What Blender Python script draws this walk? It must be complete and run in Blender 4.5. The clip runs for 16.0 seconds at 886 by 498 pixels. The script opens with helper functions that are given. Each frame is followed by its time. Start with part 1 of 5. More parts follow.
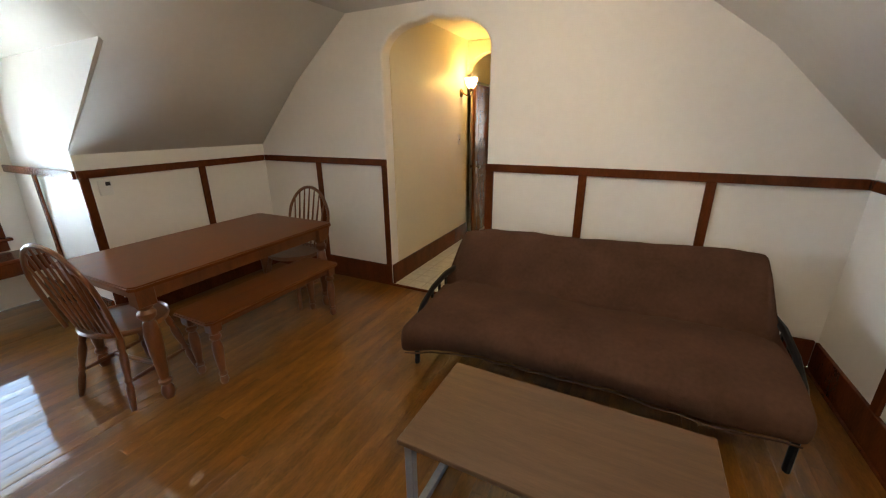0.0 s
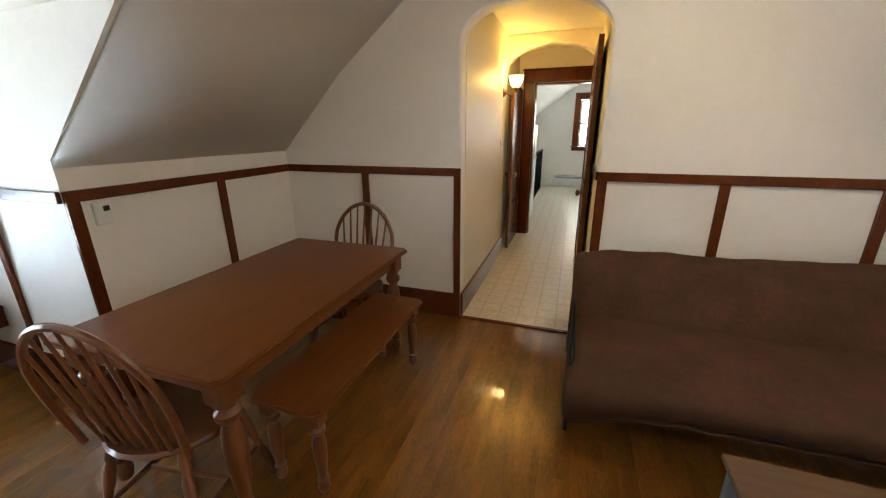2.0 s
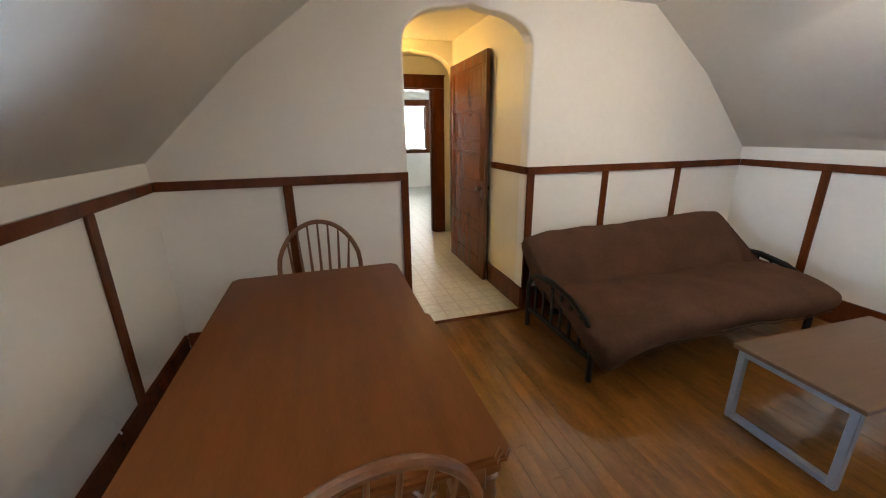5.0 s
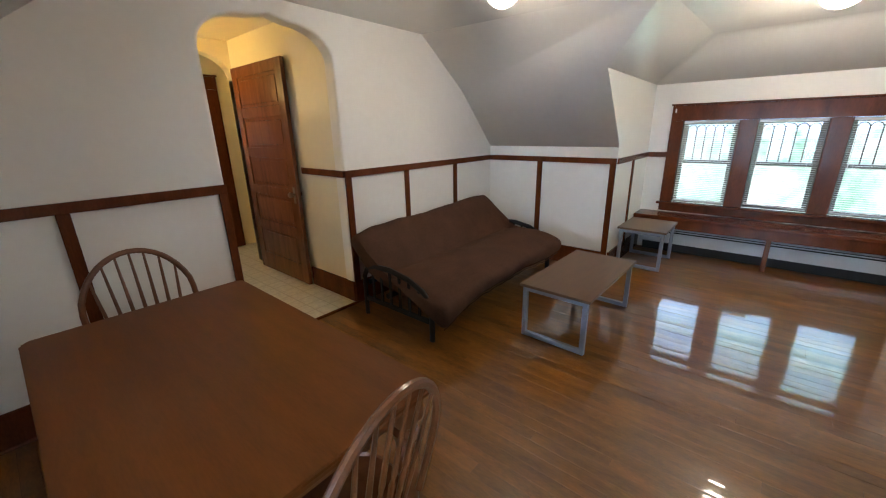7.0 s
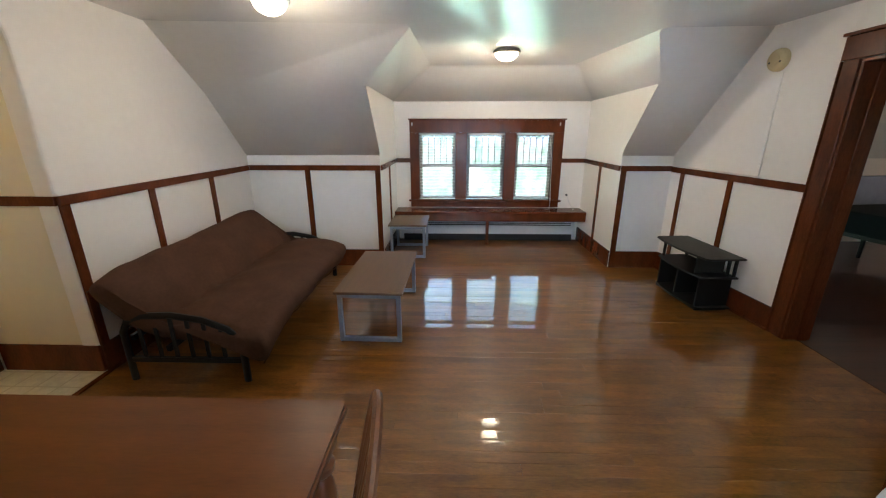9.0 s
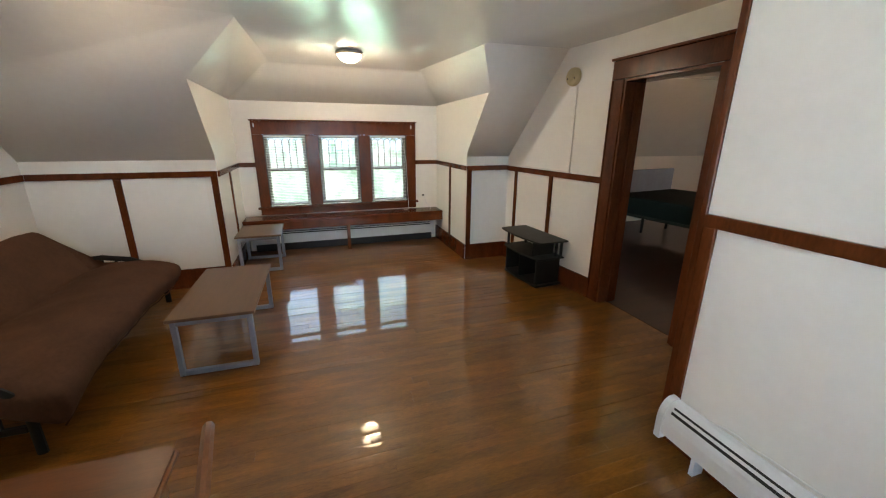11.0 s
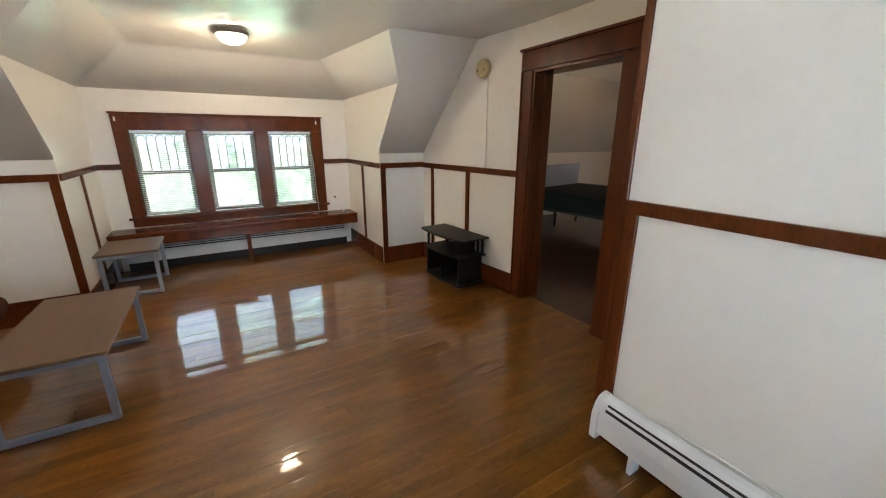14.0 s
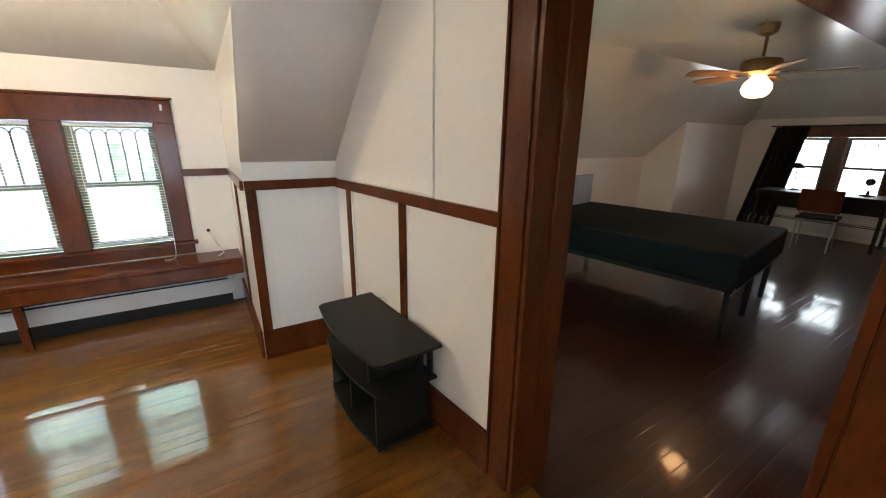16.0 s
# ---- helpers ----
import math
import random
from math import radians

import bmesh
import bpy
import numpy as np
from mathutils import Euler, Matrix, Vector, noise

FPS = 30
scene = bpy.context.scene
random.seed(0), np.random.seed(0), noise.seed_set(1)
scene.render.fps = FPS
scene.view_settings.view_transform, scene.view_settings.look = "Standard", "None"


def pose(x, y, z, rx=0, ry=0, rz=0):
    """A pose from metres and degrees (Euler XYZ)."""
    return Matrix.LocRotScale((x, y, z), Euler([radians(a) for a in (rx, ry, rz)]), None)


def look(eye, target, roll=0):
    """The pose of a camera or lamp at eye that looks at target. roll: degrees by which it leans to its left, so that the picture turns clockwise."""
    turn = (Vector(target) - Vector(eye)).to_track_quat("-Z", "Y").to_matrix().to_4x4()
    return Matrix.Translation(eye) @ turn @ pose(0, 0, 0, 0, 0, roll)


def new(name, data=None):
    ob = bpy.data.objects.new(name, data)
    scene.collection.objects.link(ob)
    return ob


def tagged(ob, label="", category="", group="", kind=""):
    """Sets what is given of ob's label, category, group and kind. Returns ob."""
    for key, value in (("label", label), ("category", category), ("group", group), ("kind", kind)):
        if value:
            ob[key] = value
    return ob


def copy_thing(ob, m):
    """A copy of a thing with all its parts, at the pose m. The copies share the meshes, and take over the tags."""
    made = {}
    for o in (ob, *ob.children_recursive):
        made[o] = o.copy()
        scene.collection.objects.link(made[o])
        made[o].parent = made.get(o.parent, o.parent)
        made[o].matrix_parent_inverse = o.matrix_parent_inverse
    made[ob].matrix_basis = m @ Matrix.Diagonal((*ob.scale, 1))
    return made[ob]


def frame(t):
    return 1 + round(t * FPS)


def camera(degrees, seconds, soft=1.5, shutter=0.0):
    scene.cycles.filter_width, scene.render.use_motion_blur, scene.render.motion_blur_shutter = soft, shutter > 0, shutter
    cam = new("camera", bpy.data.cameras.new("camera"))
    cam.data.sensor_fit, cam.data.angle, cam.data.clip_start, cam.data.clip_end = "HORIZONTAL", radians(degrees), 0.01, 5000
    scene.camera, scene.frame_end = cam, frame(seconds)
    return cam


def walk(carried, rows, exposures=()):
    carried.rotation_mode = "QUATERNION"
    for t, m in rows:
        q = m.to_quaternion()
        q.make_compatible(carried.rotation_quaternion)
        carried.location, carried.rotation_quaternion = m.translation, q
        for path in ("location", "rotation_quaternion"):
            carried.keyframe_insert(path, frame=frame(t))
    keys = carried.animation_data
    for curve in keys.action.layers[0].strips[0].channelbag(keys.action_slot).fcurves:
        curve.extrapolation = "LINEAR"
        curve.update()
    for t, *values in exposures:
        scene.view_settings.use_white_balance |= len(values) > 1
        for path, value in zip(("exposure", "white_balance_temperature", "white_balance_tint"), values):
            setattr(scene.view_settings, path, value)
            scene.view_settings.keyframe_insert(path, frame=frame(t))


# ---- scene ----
cam = camera(98.8, 16.0, soft=1.15)
PATH = [
    (0, (1.979, -2.904, 1.518), (1.143, -1.2, 0.887), -0.4),
    (0.5, (1.672, -2.885, 1.508), (0.896, -1.147, 0.893), -0.2),
    (1, (1.342, -2.843, 1.503), (0.6, -1.088, 0.893), -0.3),
    (1.5, (1.088, -2.788, 1.479), (0.395, -1.012, 0.874), -0.4),
    (2, (0.784, -2.751, 1.487), (0.174, -0.944, 0.885), -0.4),
    (2.5, (0.519, -2.752, 1.487), (0.026, -0.908, 0.889), -0.3),
    (3, (0.256, -2.713, 1.468), (-0.033, -0.827, 0.867), -0.4),
    (5.5, (-0.679, -2.683, 1.478), (0.065, -0.921, 0.895), -0.9),
    (6, (-0.769, -2.738, 1.513), (0.173, -1.08, 0.912), -1.1),
    (6.5, (-0.865, -2.745, 1.526), (0.331, -1.261, 0.919), -1.2),
    (7, (-0.998, -2.743, 1.529), (0.452, -1.505, 0.928), -1.2),
    (7.5, (-1.098, -2.63, 1.575), (0.551, -1.683, 0.955), -0.6),
    (8, (-1.189, -2.571, 1.567), (0.606, -1.934, 0.959), -0.3),
    (8.5, (-1.213, -2.433, 1.571), (0.67, -2.116, 0.975), -0.1),
    (9, (-1.249, -2.373, 1.58), (0.661, -2.324, 0.989), 0.0),
    (9.5, (-1.26, -2.379, 1.594), (0.646, -2.522, 1.003), 0.2),
    (12, (-1.269, -2.494, 1.542), (0.456, -3.341, 0.985), 0.3),
    (12.5, (-1.265, -2.499, 1.538), (0.422, -3.419, 0.985), 0.3),
    (13, (-1.25, -2.499, 1.541), (0.414, -3.46, 0.986), 0.2),
    (13.5, (-1.226, -2.478, 1.542), (0.424, -3.463, 0.985), 0.3),
    (14, (-1.042, -2.606, 1.488), (0.606, -3.59, 0.928), 0.1),
    (14.5, (-0.659, -2.905, 1.479), (0.995, -3.882, 0.923), 0.1),
    (15, (-0.206, -3.17, 1.464), (1.445, -4.151, 0.906), 0.1),
    (15.5, (0.14, -3.631, 1.47), (1.805, -4.579, 0.896), -0.3),
    (16, (0.57, -4.07, 1.462), (2.196, -5.092, 0.91), 0.6),
]
walk(cam, [(t, look(e, g, r)) for t, e, g, r in PATH], [(0, 0.9, 7000, 10), (3, 0.9, 7000, 10), (5.5, 1.1, 6300, 10), (7, 0.86, 6150, 10), (9, 0.86, 6300, 10), (12, 0.78, 7150, 10), (14.5, 0.83, 7100, 10), (15.3, 1.02, 6950, 10), (16, 1.2, 7000, 10)])

# ---- world and light ----
world = bpy.data.worlds.new("world")
scene.world = world
world.use_nodes = True
wn = world.node_tree.nodes
sky = wn.new("ShaderNodeTexSky")
sky.sky_type, sky.sun_disc, sky.sun_elevation, sky.sun_rotation = "NISHITA", False, radians(55), radians(150)
world.node_tree.links.new(sky.outputs[0], wn["Background"].inputs[0])
wn["Background"].inputs[1].default_value = 0.12
sun = new("sun", bpy.data.lights.new("sun", "SUN"))
sun.data.energy, sun.data.angle, sun.data.color = 1.0, radians(12), (1, 0.97, 0.92)
sun.matrix_world = look((0, 0, 20), (-6, 11, 0))


def bulb(name, place, watts, colour, radius=0.06):
    ob = new(name, bpy.data.lights.new(name, "POINT"))
    ob.data.energy, ob.data.color, ob.data.shadow_soft_size = watts, colour, radius
    ob.location = place
    return ob


WARM = (1.0, 0.78, 0.52)
def dome_lamp(name, place, watts, colour):
    ob = new(name, bpy.data.lights.new(name, "POINT"))
    ob.data.shadow_soft_size = 0.085
    ob.data.energy, ob.data.color = watts, colour
    ob.location = place
    return ob


dome_lamp("dormer_lamp", (3.08, -2.916, 2.3), 16.5, (1.0, 0.83, 0.62))
dome_lamp("room_lamp", (1.42, -1.23, 2.3), 10.5, (1.0, 0.83, 0.62))
bulb("sconce_bulb", (0.16, 1.66, 2.0), 7, (1.0, 0.62, 0.18), 0.06)
bulb("fan_bulb", (2.05, -8.0, 1.88), 6.0, (1.0, 0.6, 0.34), 0.06)

# ---- materials ----
def material(name, colour, rough=0.5, metal=0.0, vary=0.15, scale=6.0, bump=0.0, bump_scale=60.0, stretch=(1, 1, 1), second=None, coat=0.0, spec=0.5, per_object=0.0, grain=0.0, wave=0.0, coat_rough=0.08):
    m = bpy.data.materials.new(name)
    m.use_nodes = True
    n, ln = m.node_tree.nodes, m.node_tree.links
    bs = n["Principled BSDF"]
    co = n.new("ShaderNodeTexCoord")
    mp = n.new("ShaderNodeMapping")
    mp.inputs["Scale"].default_value = stretch
    if per_object:
        oi = n.new("ShaderNodeObjectInfo")
        sh = n.new("ShaderNodeVectorMath")
        sh.operation = "SCALE"
        cx = n.new("ShaderNodeCombineXYZ")
        for i in range(3):
            ln.new(oi.outputs["Random"], cx.inputs[i])
        ln.new(cx.outputs[0], sh.inputs[0])
        sh.inputs["Scale"].default_value = 37.0
        ad = n.new("ShaderNodeVectorMath")
        ln.new(co.outputs["Object"], ad.inputs[0])
        ln.new(sh.outputs[0], ad.inputs[1])
        ln.new(ad.outputs[0], mp.inputs[0])
    else:
        ln.new(co.outputs["Object"], mp.inputs[0])
    big = n.new("ShaderNodeTexNoise")
    big.inputs["Scale"].default_value, big.inputs["Detail"].default_value = scale, 3
    fine = n.new("ShaderNodeTexNoise")
    fine.inputs["Scale"].default_value, fine.inputs["Detail"].default_value = scale * 9, 5
    ln.new(mp.outputs[0], big.inputs[0])
    ln.new(mp.outputs[0], fine.inputs[0])
    mx = n.new("ShaderNodeMix")
    mx.inputs["Factor"].default_value = 0.4
    ln.new(big.outputs[0], mx.inputs["A"])
    ln.new(fine.outputs[0], mx.inputs["B"])
    ramp = n.new("ShaderNodeValToRGB")
    lo = [c * (1 - vary) for c in colour]
    hi = second or [min(1, c * (1 + vary)) for c in colour]
    ramp.color_ramp.elements[0].color, ramp.color_ramp.elements[0].position = (*lo, 1), 0.32
    ramp.color_ramp.elements[1].color, ramp.color_ramp.elements[1].position = (*hi, 1), 0.68
    ln.new(mx.outputs["Result"], ramp.inputs[0])
    out = ramp.outputs[0]
    if per_object:
        hs = n.new("ShaderNodeHueSaturation")
        mr = n.new("ShaderNodeMapRange")
        mr.inputs["To Min"].default_value, mr.inputs["To Max"].default_value = 1 - per_object, 1 + per_object
        ln.new(oi.outputs["Random"], mr.inputs[0])
        ln.new(mr.outputs[0], hs.inputs["Value"])
        ln.new(out, hs.inputs["Color"])
        out = hs.outputs[0]
    ln.new(out, bs.inputs["Base Color"])
    rr = n.new("ShaderNodeMapRange")
    rr.inputs["To Min"].default_value, rr.inputs["To Max"].default_value = max(0.02, rough * 0.82), min(1, rough * 1.18)
    ln.new(mx.outputs["Result"], rr.inputs[0])
    ln.new(rr.outputs[0], bs.inputs["Roughness"])
    bs.inputs["Metallic"].default_value = metal
    bs.inputs["Specular IOR Level"].default_value = spec
    bs.inputs["Coat Weight"].default_value, bs.inputs["Coat Roughness"].default_value = coat, coat_rough
    normal = None
    if bump:
        bn = n.new("ShaderNodeTexNoise")
        bn.inputs["Scale"].default_value, bn.inputs["Detail"].default_value = bump_scale, 4
        ln.new(mp.outputs[0], bn.inputs[0])
        bp = n.new("ShaderNodeBump")
        bp.inputs["Strength"].default_value, bp.inputs["Distance"].default_value = bump, 0.004
        ln.new(bn.outputs[0], bp.inputs["Height"])
        normal = bp
    if wave:
        wv = n.new("ShaderNodeTexNoise")
        wv.inputs["Scale"].default_value, wv.inputs["Detail"].default_value = 2.2, 2
        ln.new(co.outputs["Object"], wv.inputs[0])
        b2 = n.new("ShaderNodeBump")
        b2.inputs["Strength"].default_value, b2.inputs["Distance"].default_value = wave, 0.02
        ln.new(wv.outputs[0], b2.inputs["Height"])
        if normal:
            ln.new(normal.outputs[0], b2.inputs["Normal"])
        normal = b2
    if normal:
        ln.new(normal.outputs[0], bs.inputs["Normal"])
        if coat:
            ln.new(normal.outputs[0], bs.inputs["Coat Normal"])
    return m


def glow(name, colour, strength):
    m = bpy.data.materials.new(name)
    m.use_nodes = True
    bs = m.node_tree.nodes["Principled BSDF"]
    bs.inputs["Base Color"].default_value = (*colour, 1)
    bs.inputs["Emission Color"].default_value = (*colour, 1)
    bs.inputs["Emission Strength"].default_value = strength
    return m


PLASTER = material("plaster", (0.87, 0.845, 0.80), 0.5, vary=0.03, scale=2.0, bump=0.12, bump_scale=25, wave=0.05)
HALLPAINT = material("cream_gloss_paint", (0.8, 0.74, 0.58), 0.46, vary=0.03, scale=2.0, bump=0.08, bump_scale=22, wave=0.025)
CEILING = material("ceiling_paint", (0.88, 0.855, 0.80), 0.3, vary=0.03, scale=1.5, wave=0.03, coat=0.8, coat_rough=0.24)
GLOSSCEIL = material("gloss_ceiling_paint", (0.8, 0.8, 0.77), 0.22, vary=0.04, scale=1.5, wave=0.06, coat=1.0, coat_rough=0.12)
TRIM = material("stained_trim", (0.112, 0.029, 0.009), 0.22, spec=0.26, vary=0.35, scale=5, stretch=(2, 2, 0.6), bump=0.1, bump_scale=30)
FLOOR = material("oak_strip", (0.185, 0.073, 0.0125), 0.34, vary=0.42, scale=3.2, stretch=(4.5, 1.8, 1), bump=0.03, bump_scale=20, coat=1.0, coat_rough=0.05, spec=0.15, per_object=0.15, wave=0.1)
FLOOR.node_tree.nodes["Principled BSDF"].inputs["Coat IOR"].default_value = 1.65
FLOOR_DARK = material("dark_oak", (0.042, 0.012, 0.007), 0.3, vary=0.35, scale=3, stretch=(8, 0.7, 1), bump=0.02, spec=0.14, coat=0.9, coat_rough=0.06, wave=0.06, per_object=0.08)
TABLE = material("table_stain", (0.155, 0.046, 0.010), 0.32, spec=0.24, vary=0.2, scale=3, stretch=(6, 0.8, 1), bump=0.04, bump_scale=40)
CHAIR = material("chair_wood", (0.155, 0.051, 0.016), 0.3, vary=0.3, scale=9, stretch=(2, 2, 0.6), bump=0.05, coat=0.5)
DOORWOOD = material("door_wood", (0.15, 0.05, 0.018), 0.25, vary=0.3, scale=4, stretch=(4, 4, 0.5), bump=0.06)
FABRIC = material("brown_canvas", (0.086, 0.043, 0.028), 0.95, vary=0.22, scale=5, bump=0.5, bump_scale=260, wave=0.5, spec=0.1)
BLACKMETAL = material("black_metal", (0.008, 0.008, 0.009), 0.5, spec=0.25, vary=0.2, scale=12, bump=0.08)
GREYMETAL = material("grey_metal", (0.24, 0.27, 0.33), 0.4, metal=0.3, vary=0.1, scale=12)
LAMINATE = material("walnut_laminate", (0.128, 0.073, 0.04), 0.4, spec=0.35, vary=0.2, scale=4, stretch=(0.7, 8, 1), bump=0.04)
BLACKWOOD = material("black_laminate", (0.011, 0.011, 0.01), 0.45, spec=0.3, vary=0.25, scale=10, bump=0.04)
WHITEMETAL = material("white_enamel", (0.75, 0.76, 0.77), 0.35, vary=0.04, scale=6)
PLASTIC = material("ivory_plastic", (0.6, 0.49, 0.27), 0.4, vary=0.05, scale=10)
WHITEPLASTIC = material("white_plastic", (0.8, 0.8, 0.78), 0.4, vary=0.04, scale=10)
DARK = material("dark_slot", (0.01, 0.01, 0.01), 0.6, vary=0.2, scale=10)
BRASS = material("aged_bronze", (0.2, 0.12, 0.06), 0.38, metal=1.0, vary=0.2, scale=30)
STEEL = material("brushed_steel", (0.5, 0.5, 0.5), 0.3, metal=1.0, vary=0.1, scale=30)
BEDCLOTH = material("black_ticking", (0.005, 0.0085, 0.0105), 0.8, spec=0.12, vary=0.2, scale=20, bump=0.2, bump_scale=120)
CURTAIN = material("black_curtain", (0.01, 0.011, 0.014), 0.9, vary=0.2, scale=12, bump=0.3)
SHADE = glow("lit_shade", (1.0, 0.8, 0.55), 11.0)
SHADEFAN = glow("lit_fan_globe", (1.0, 0.55, 0.26), 6.0)
SHADEW = glow("lit_sconce", (1.0, 0.72, 0.34), 7.0)
BLIND = material("blind_slat", (0.82, 0.84, 0.85), 0.45, vary=0.03, scale=6)

GLASS = bpy.data.materials.new("window_glass")
GLASS.use_nodes = True
gn, gl = GLASS.node_tree.nodes, GLASS.node_tree.links
gt, gg, gm = gn.new("ShaderNodeBsdfTransparent"), gn.new("ShaderNodeBsdfGlossy"), gn.new("ShaderNodeMixShader")
gf = gn.new("ShaderNodeFresnel")
gg.inputs["Roughness"].default_value = 0.02
gl.new(gf.outputs[0], gm.inputs[0])
gl.new(gt.outputs[0], gm.inputs[1])
gl.new(gg.outputs[0], gm.inputs[2])
gl.new(gm.outputs[0], gn["Material Output"].inputs[0])


def foliage_glow(name, strength, leaf, bright, sky_above=None, lawn_below=None, zones=(1.7, 2.4)):
    """Sunlit trees and sky outside a window."""
    m = bpy.data.materials.new(name)
    m.use_nodes = True
    n, ln = m.node_tree.nodes, m.node_tree.links
    n.remove(n["Principled BSDF"])
    em = n.new("ShaderNodeEmission")
    co = n.new("ShaderNodeTexCoord")
    a, b = n.new("ShaderNodeTexNoise"), n.new("ShaderNodeTexNoise")
    a.inputs["Scale"].default_value, a.inputs["Detail"].default_value = 1.1, 6
    b.inputs["Scale"].default_value, b.inputs["Detail"].default_value = 7, 6
    ln.new(co.outputs["Object"], a.inputs[0])
    ln.new(co.outputs["Object"], b.inputs[0])
    mx = n.new("ShaderNodeMix")
    mx.inputs["Factor"].default_value = 0.45
    ln.new(a.outputs[0], mx.inputs["A"])
    ln.new(b.outputs[0], mx.inputs["B"])
    r = n.new("ShaderNodeValToRGB")
    e = r.color_ramp.elements
    e[0].color, e[0].position = (*leaf, 1), 0.4
    e[1].color, e[1].position = (*bright, 1), 0.62
    mid = e.new(0.48)
    mid.color = (*[0.55 * p + 0.4 * q for p, q in zip(leaf, bright)], 1)
    ln.new(mx.outputs["Result"], r.inputs[0])
    out = r.outputs[0]
    sep = n.new("ShaderNodeSeparateXYZ")
    ln.new(co.outputs["Object"], sep.inputs[0])
    rag = n.new("ShaderNodeMath")
    rag.operation = "MULTIPLY_ADD"
    rag.inputs[1].default_value = 1.6
    ln.new(b.outputs[0], rag.inputs[0])
    ln.new(sep.outputs["Z"], rag.inputs[2])
    for tint, lo, hi in ((sky_above, zones[0] + 0.8, zones[1] + 0.8), (lawn_below, 0.2, -0.4)):
        if tint:
            mr = n.new("ShaderNodeMapRange")
            mr.inputs["From Min"].default_value, mr.inputs["From Max"].default_value = lo, hi
            ln.new(rag.outputs[0], mr.inputs[0])
            mc = n.new("ShaderNodeMix")
            mc.data_type = "RGBA"
            ln.new(mr.outputs[0], mc.inputs["Factor"])
            ln.new(out, mc.inputs["A"])
            mc.inputs["B"].default_value = (*tint, 1)
            out = mc.outputs["Result"]
    ln.new(out, em.inputs[0])
    em.inputs[1].default_value = strength
    ln.new(em.outputs[0], n["Material Output"].inputs[0])
    return m


TREES_E = foliage_glow("trees_east", 0.85, (0.34, 0.6, 0.44), (1.0, 1.2, 1.12), (1.6, 2.3, 3.6), (21.0, 38.0, 28.0), (1.15, 2.0))
TREES_W = foliage_glow("trees_west", 15.5, (0.38, 0.53, 0.64), (0.72, 0.93, 1.2), (0.09, 0.14, 0.22), (1.55, 1.8, 1.9))
TREES_N = foliage_glow("daylight_north", 10.0, (0.6, 0.62, 0.6), (1.0, 1.0, 1.0))
TREES_S = foliage_glow("daylight_south", 4.2, (0.55, 0.65, 0.75), (0.9, 1.0, 1.12))


# ---- building helpers ----
def part(name, bm, mat, parent=None, label="", smooth=False, place=None):
    bmesh.ops.recalc_face_normals(bm, faces=bm.faces)
    me = bpy.data.meshes.new(name)
    bm.to_mesh(me)
    bm.free()
    me.materials.append(mat)
    if smooth:
        for p in me.polygons:
            p.use_smooth = True
        me.set_sharp_from_angle(angle=radians(38))
    ob = new(name, me)
    if parent:
        ob.parent = parent
    if place is not None:
        ob.matrix_basis = place
    if label:
        tagged(ob, label)
    return ob


def thing(name, place, label, category, group=""):
    ob = new(name)
    ob.empty_display_size = 0.1
    ob.matrix_basis = place
    return tagged(ob, label, category, group)


def structure(ob, label, category):
    return tagged(ob, label, category, kind="structure")


def box(bm, x0, x1, y0, y1, z0, z1, bevel=0.0, seg=1):
    r = bmesh.ops.create_cube(bm, size=1)
    bmesh.ops.scale(bm, vec=(abs(x1 - x0), abs(y1 - y0), abs(z1 - z0)), verts=r["verts"])
    bmesh.ops.translate(bm, vec=((x0 + x1) / 2, (y0 + y1) / 2, (z0 + z1) / 2), verts=r["verts"])
    if bevel:
        es = list({e for v in r["verts"] for e in v.link_edges})
        bmesh.ops.bevel(bm, geom=es, offset=bevel, segments=seg, affect="EDGES", profile=0.5)
    return bm


def boxes(*rows, bevel=0.0):
    bm = bmesh.new()
    for r in rows:
        box(bm, *r, bevel=bevel)
    return bm


def prism(bm, pts, plane, d0, d1):
    """A polygon in a plane, pushed out along the third axis from d0 to d1."""
    def at(p, d):
        return {"xz": (p[0], d, p[1]), "yz": (d, p[0], p[1]), "xy": (p[0], p[1], d)}[plane]
    a = [bm.verts.new(at(p, d0)) for p in pts]
    b = [bm.verts.new(at(p, d1)) for p in pts]
    bm.faces.new(a)
    bm.faces.new(b[::-1])
    for i in range(len(pts)):
        j = (i + 1) % len(pts)
        bm.faces.new((a[i], b[i], b[j], a[j]))
    return bm


def lathe(bm, profile, seg=14, centre=(0, 0, 0), axis=None):
    """A turned shape: rings of (radius, height)."""
    rings = []
    m = axis or Matrix.Translation(centre)
    for r, z in profile:
        rings.append([bm.verts.new(m @ Vector((r * math.cos(2 * math.pi * i / seg), r * math.sin(2 * math.pi * i / seg), z))) for i in range(seg)])
    for p, q in zip(rings, rings[1:]):
        for i in range(seg):
            bm.faces.new((p[i], p[(i + 1) % seg], q[(i + 1) % seg], q[i]))
    bm.faces.new(rings[0][::-1])
    bm.faces.new(rings[-1])
    return bm


def along(p, q):
    """A frame at p whose z axis runs to q, and the length."""
    d = Vector(q) - Vector(p)
    return Matrix.Translation(p) @ d.to_track_quat("Z", "Y").to_matrix().to_4x4(), d.length


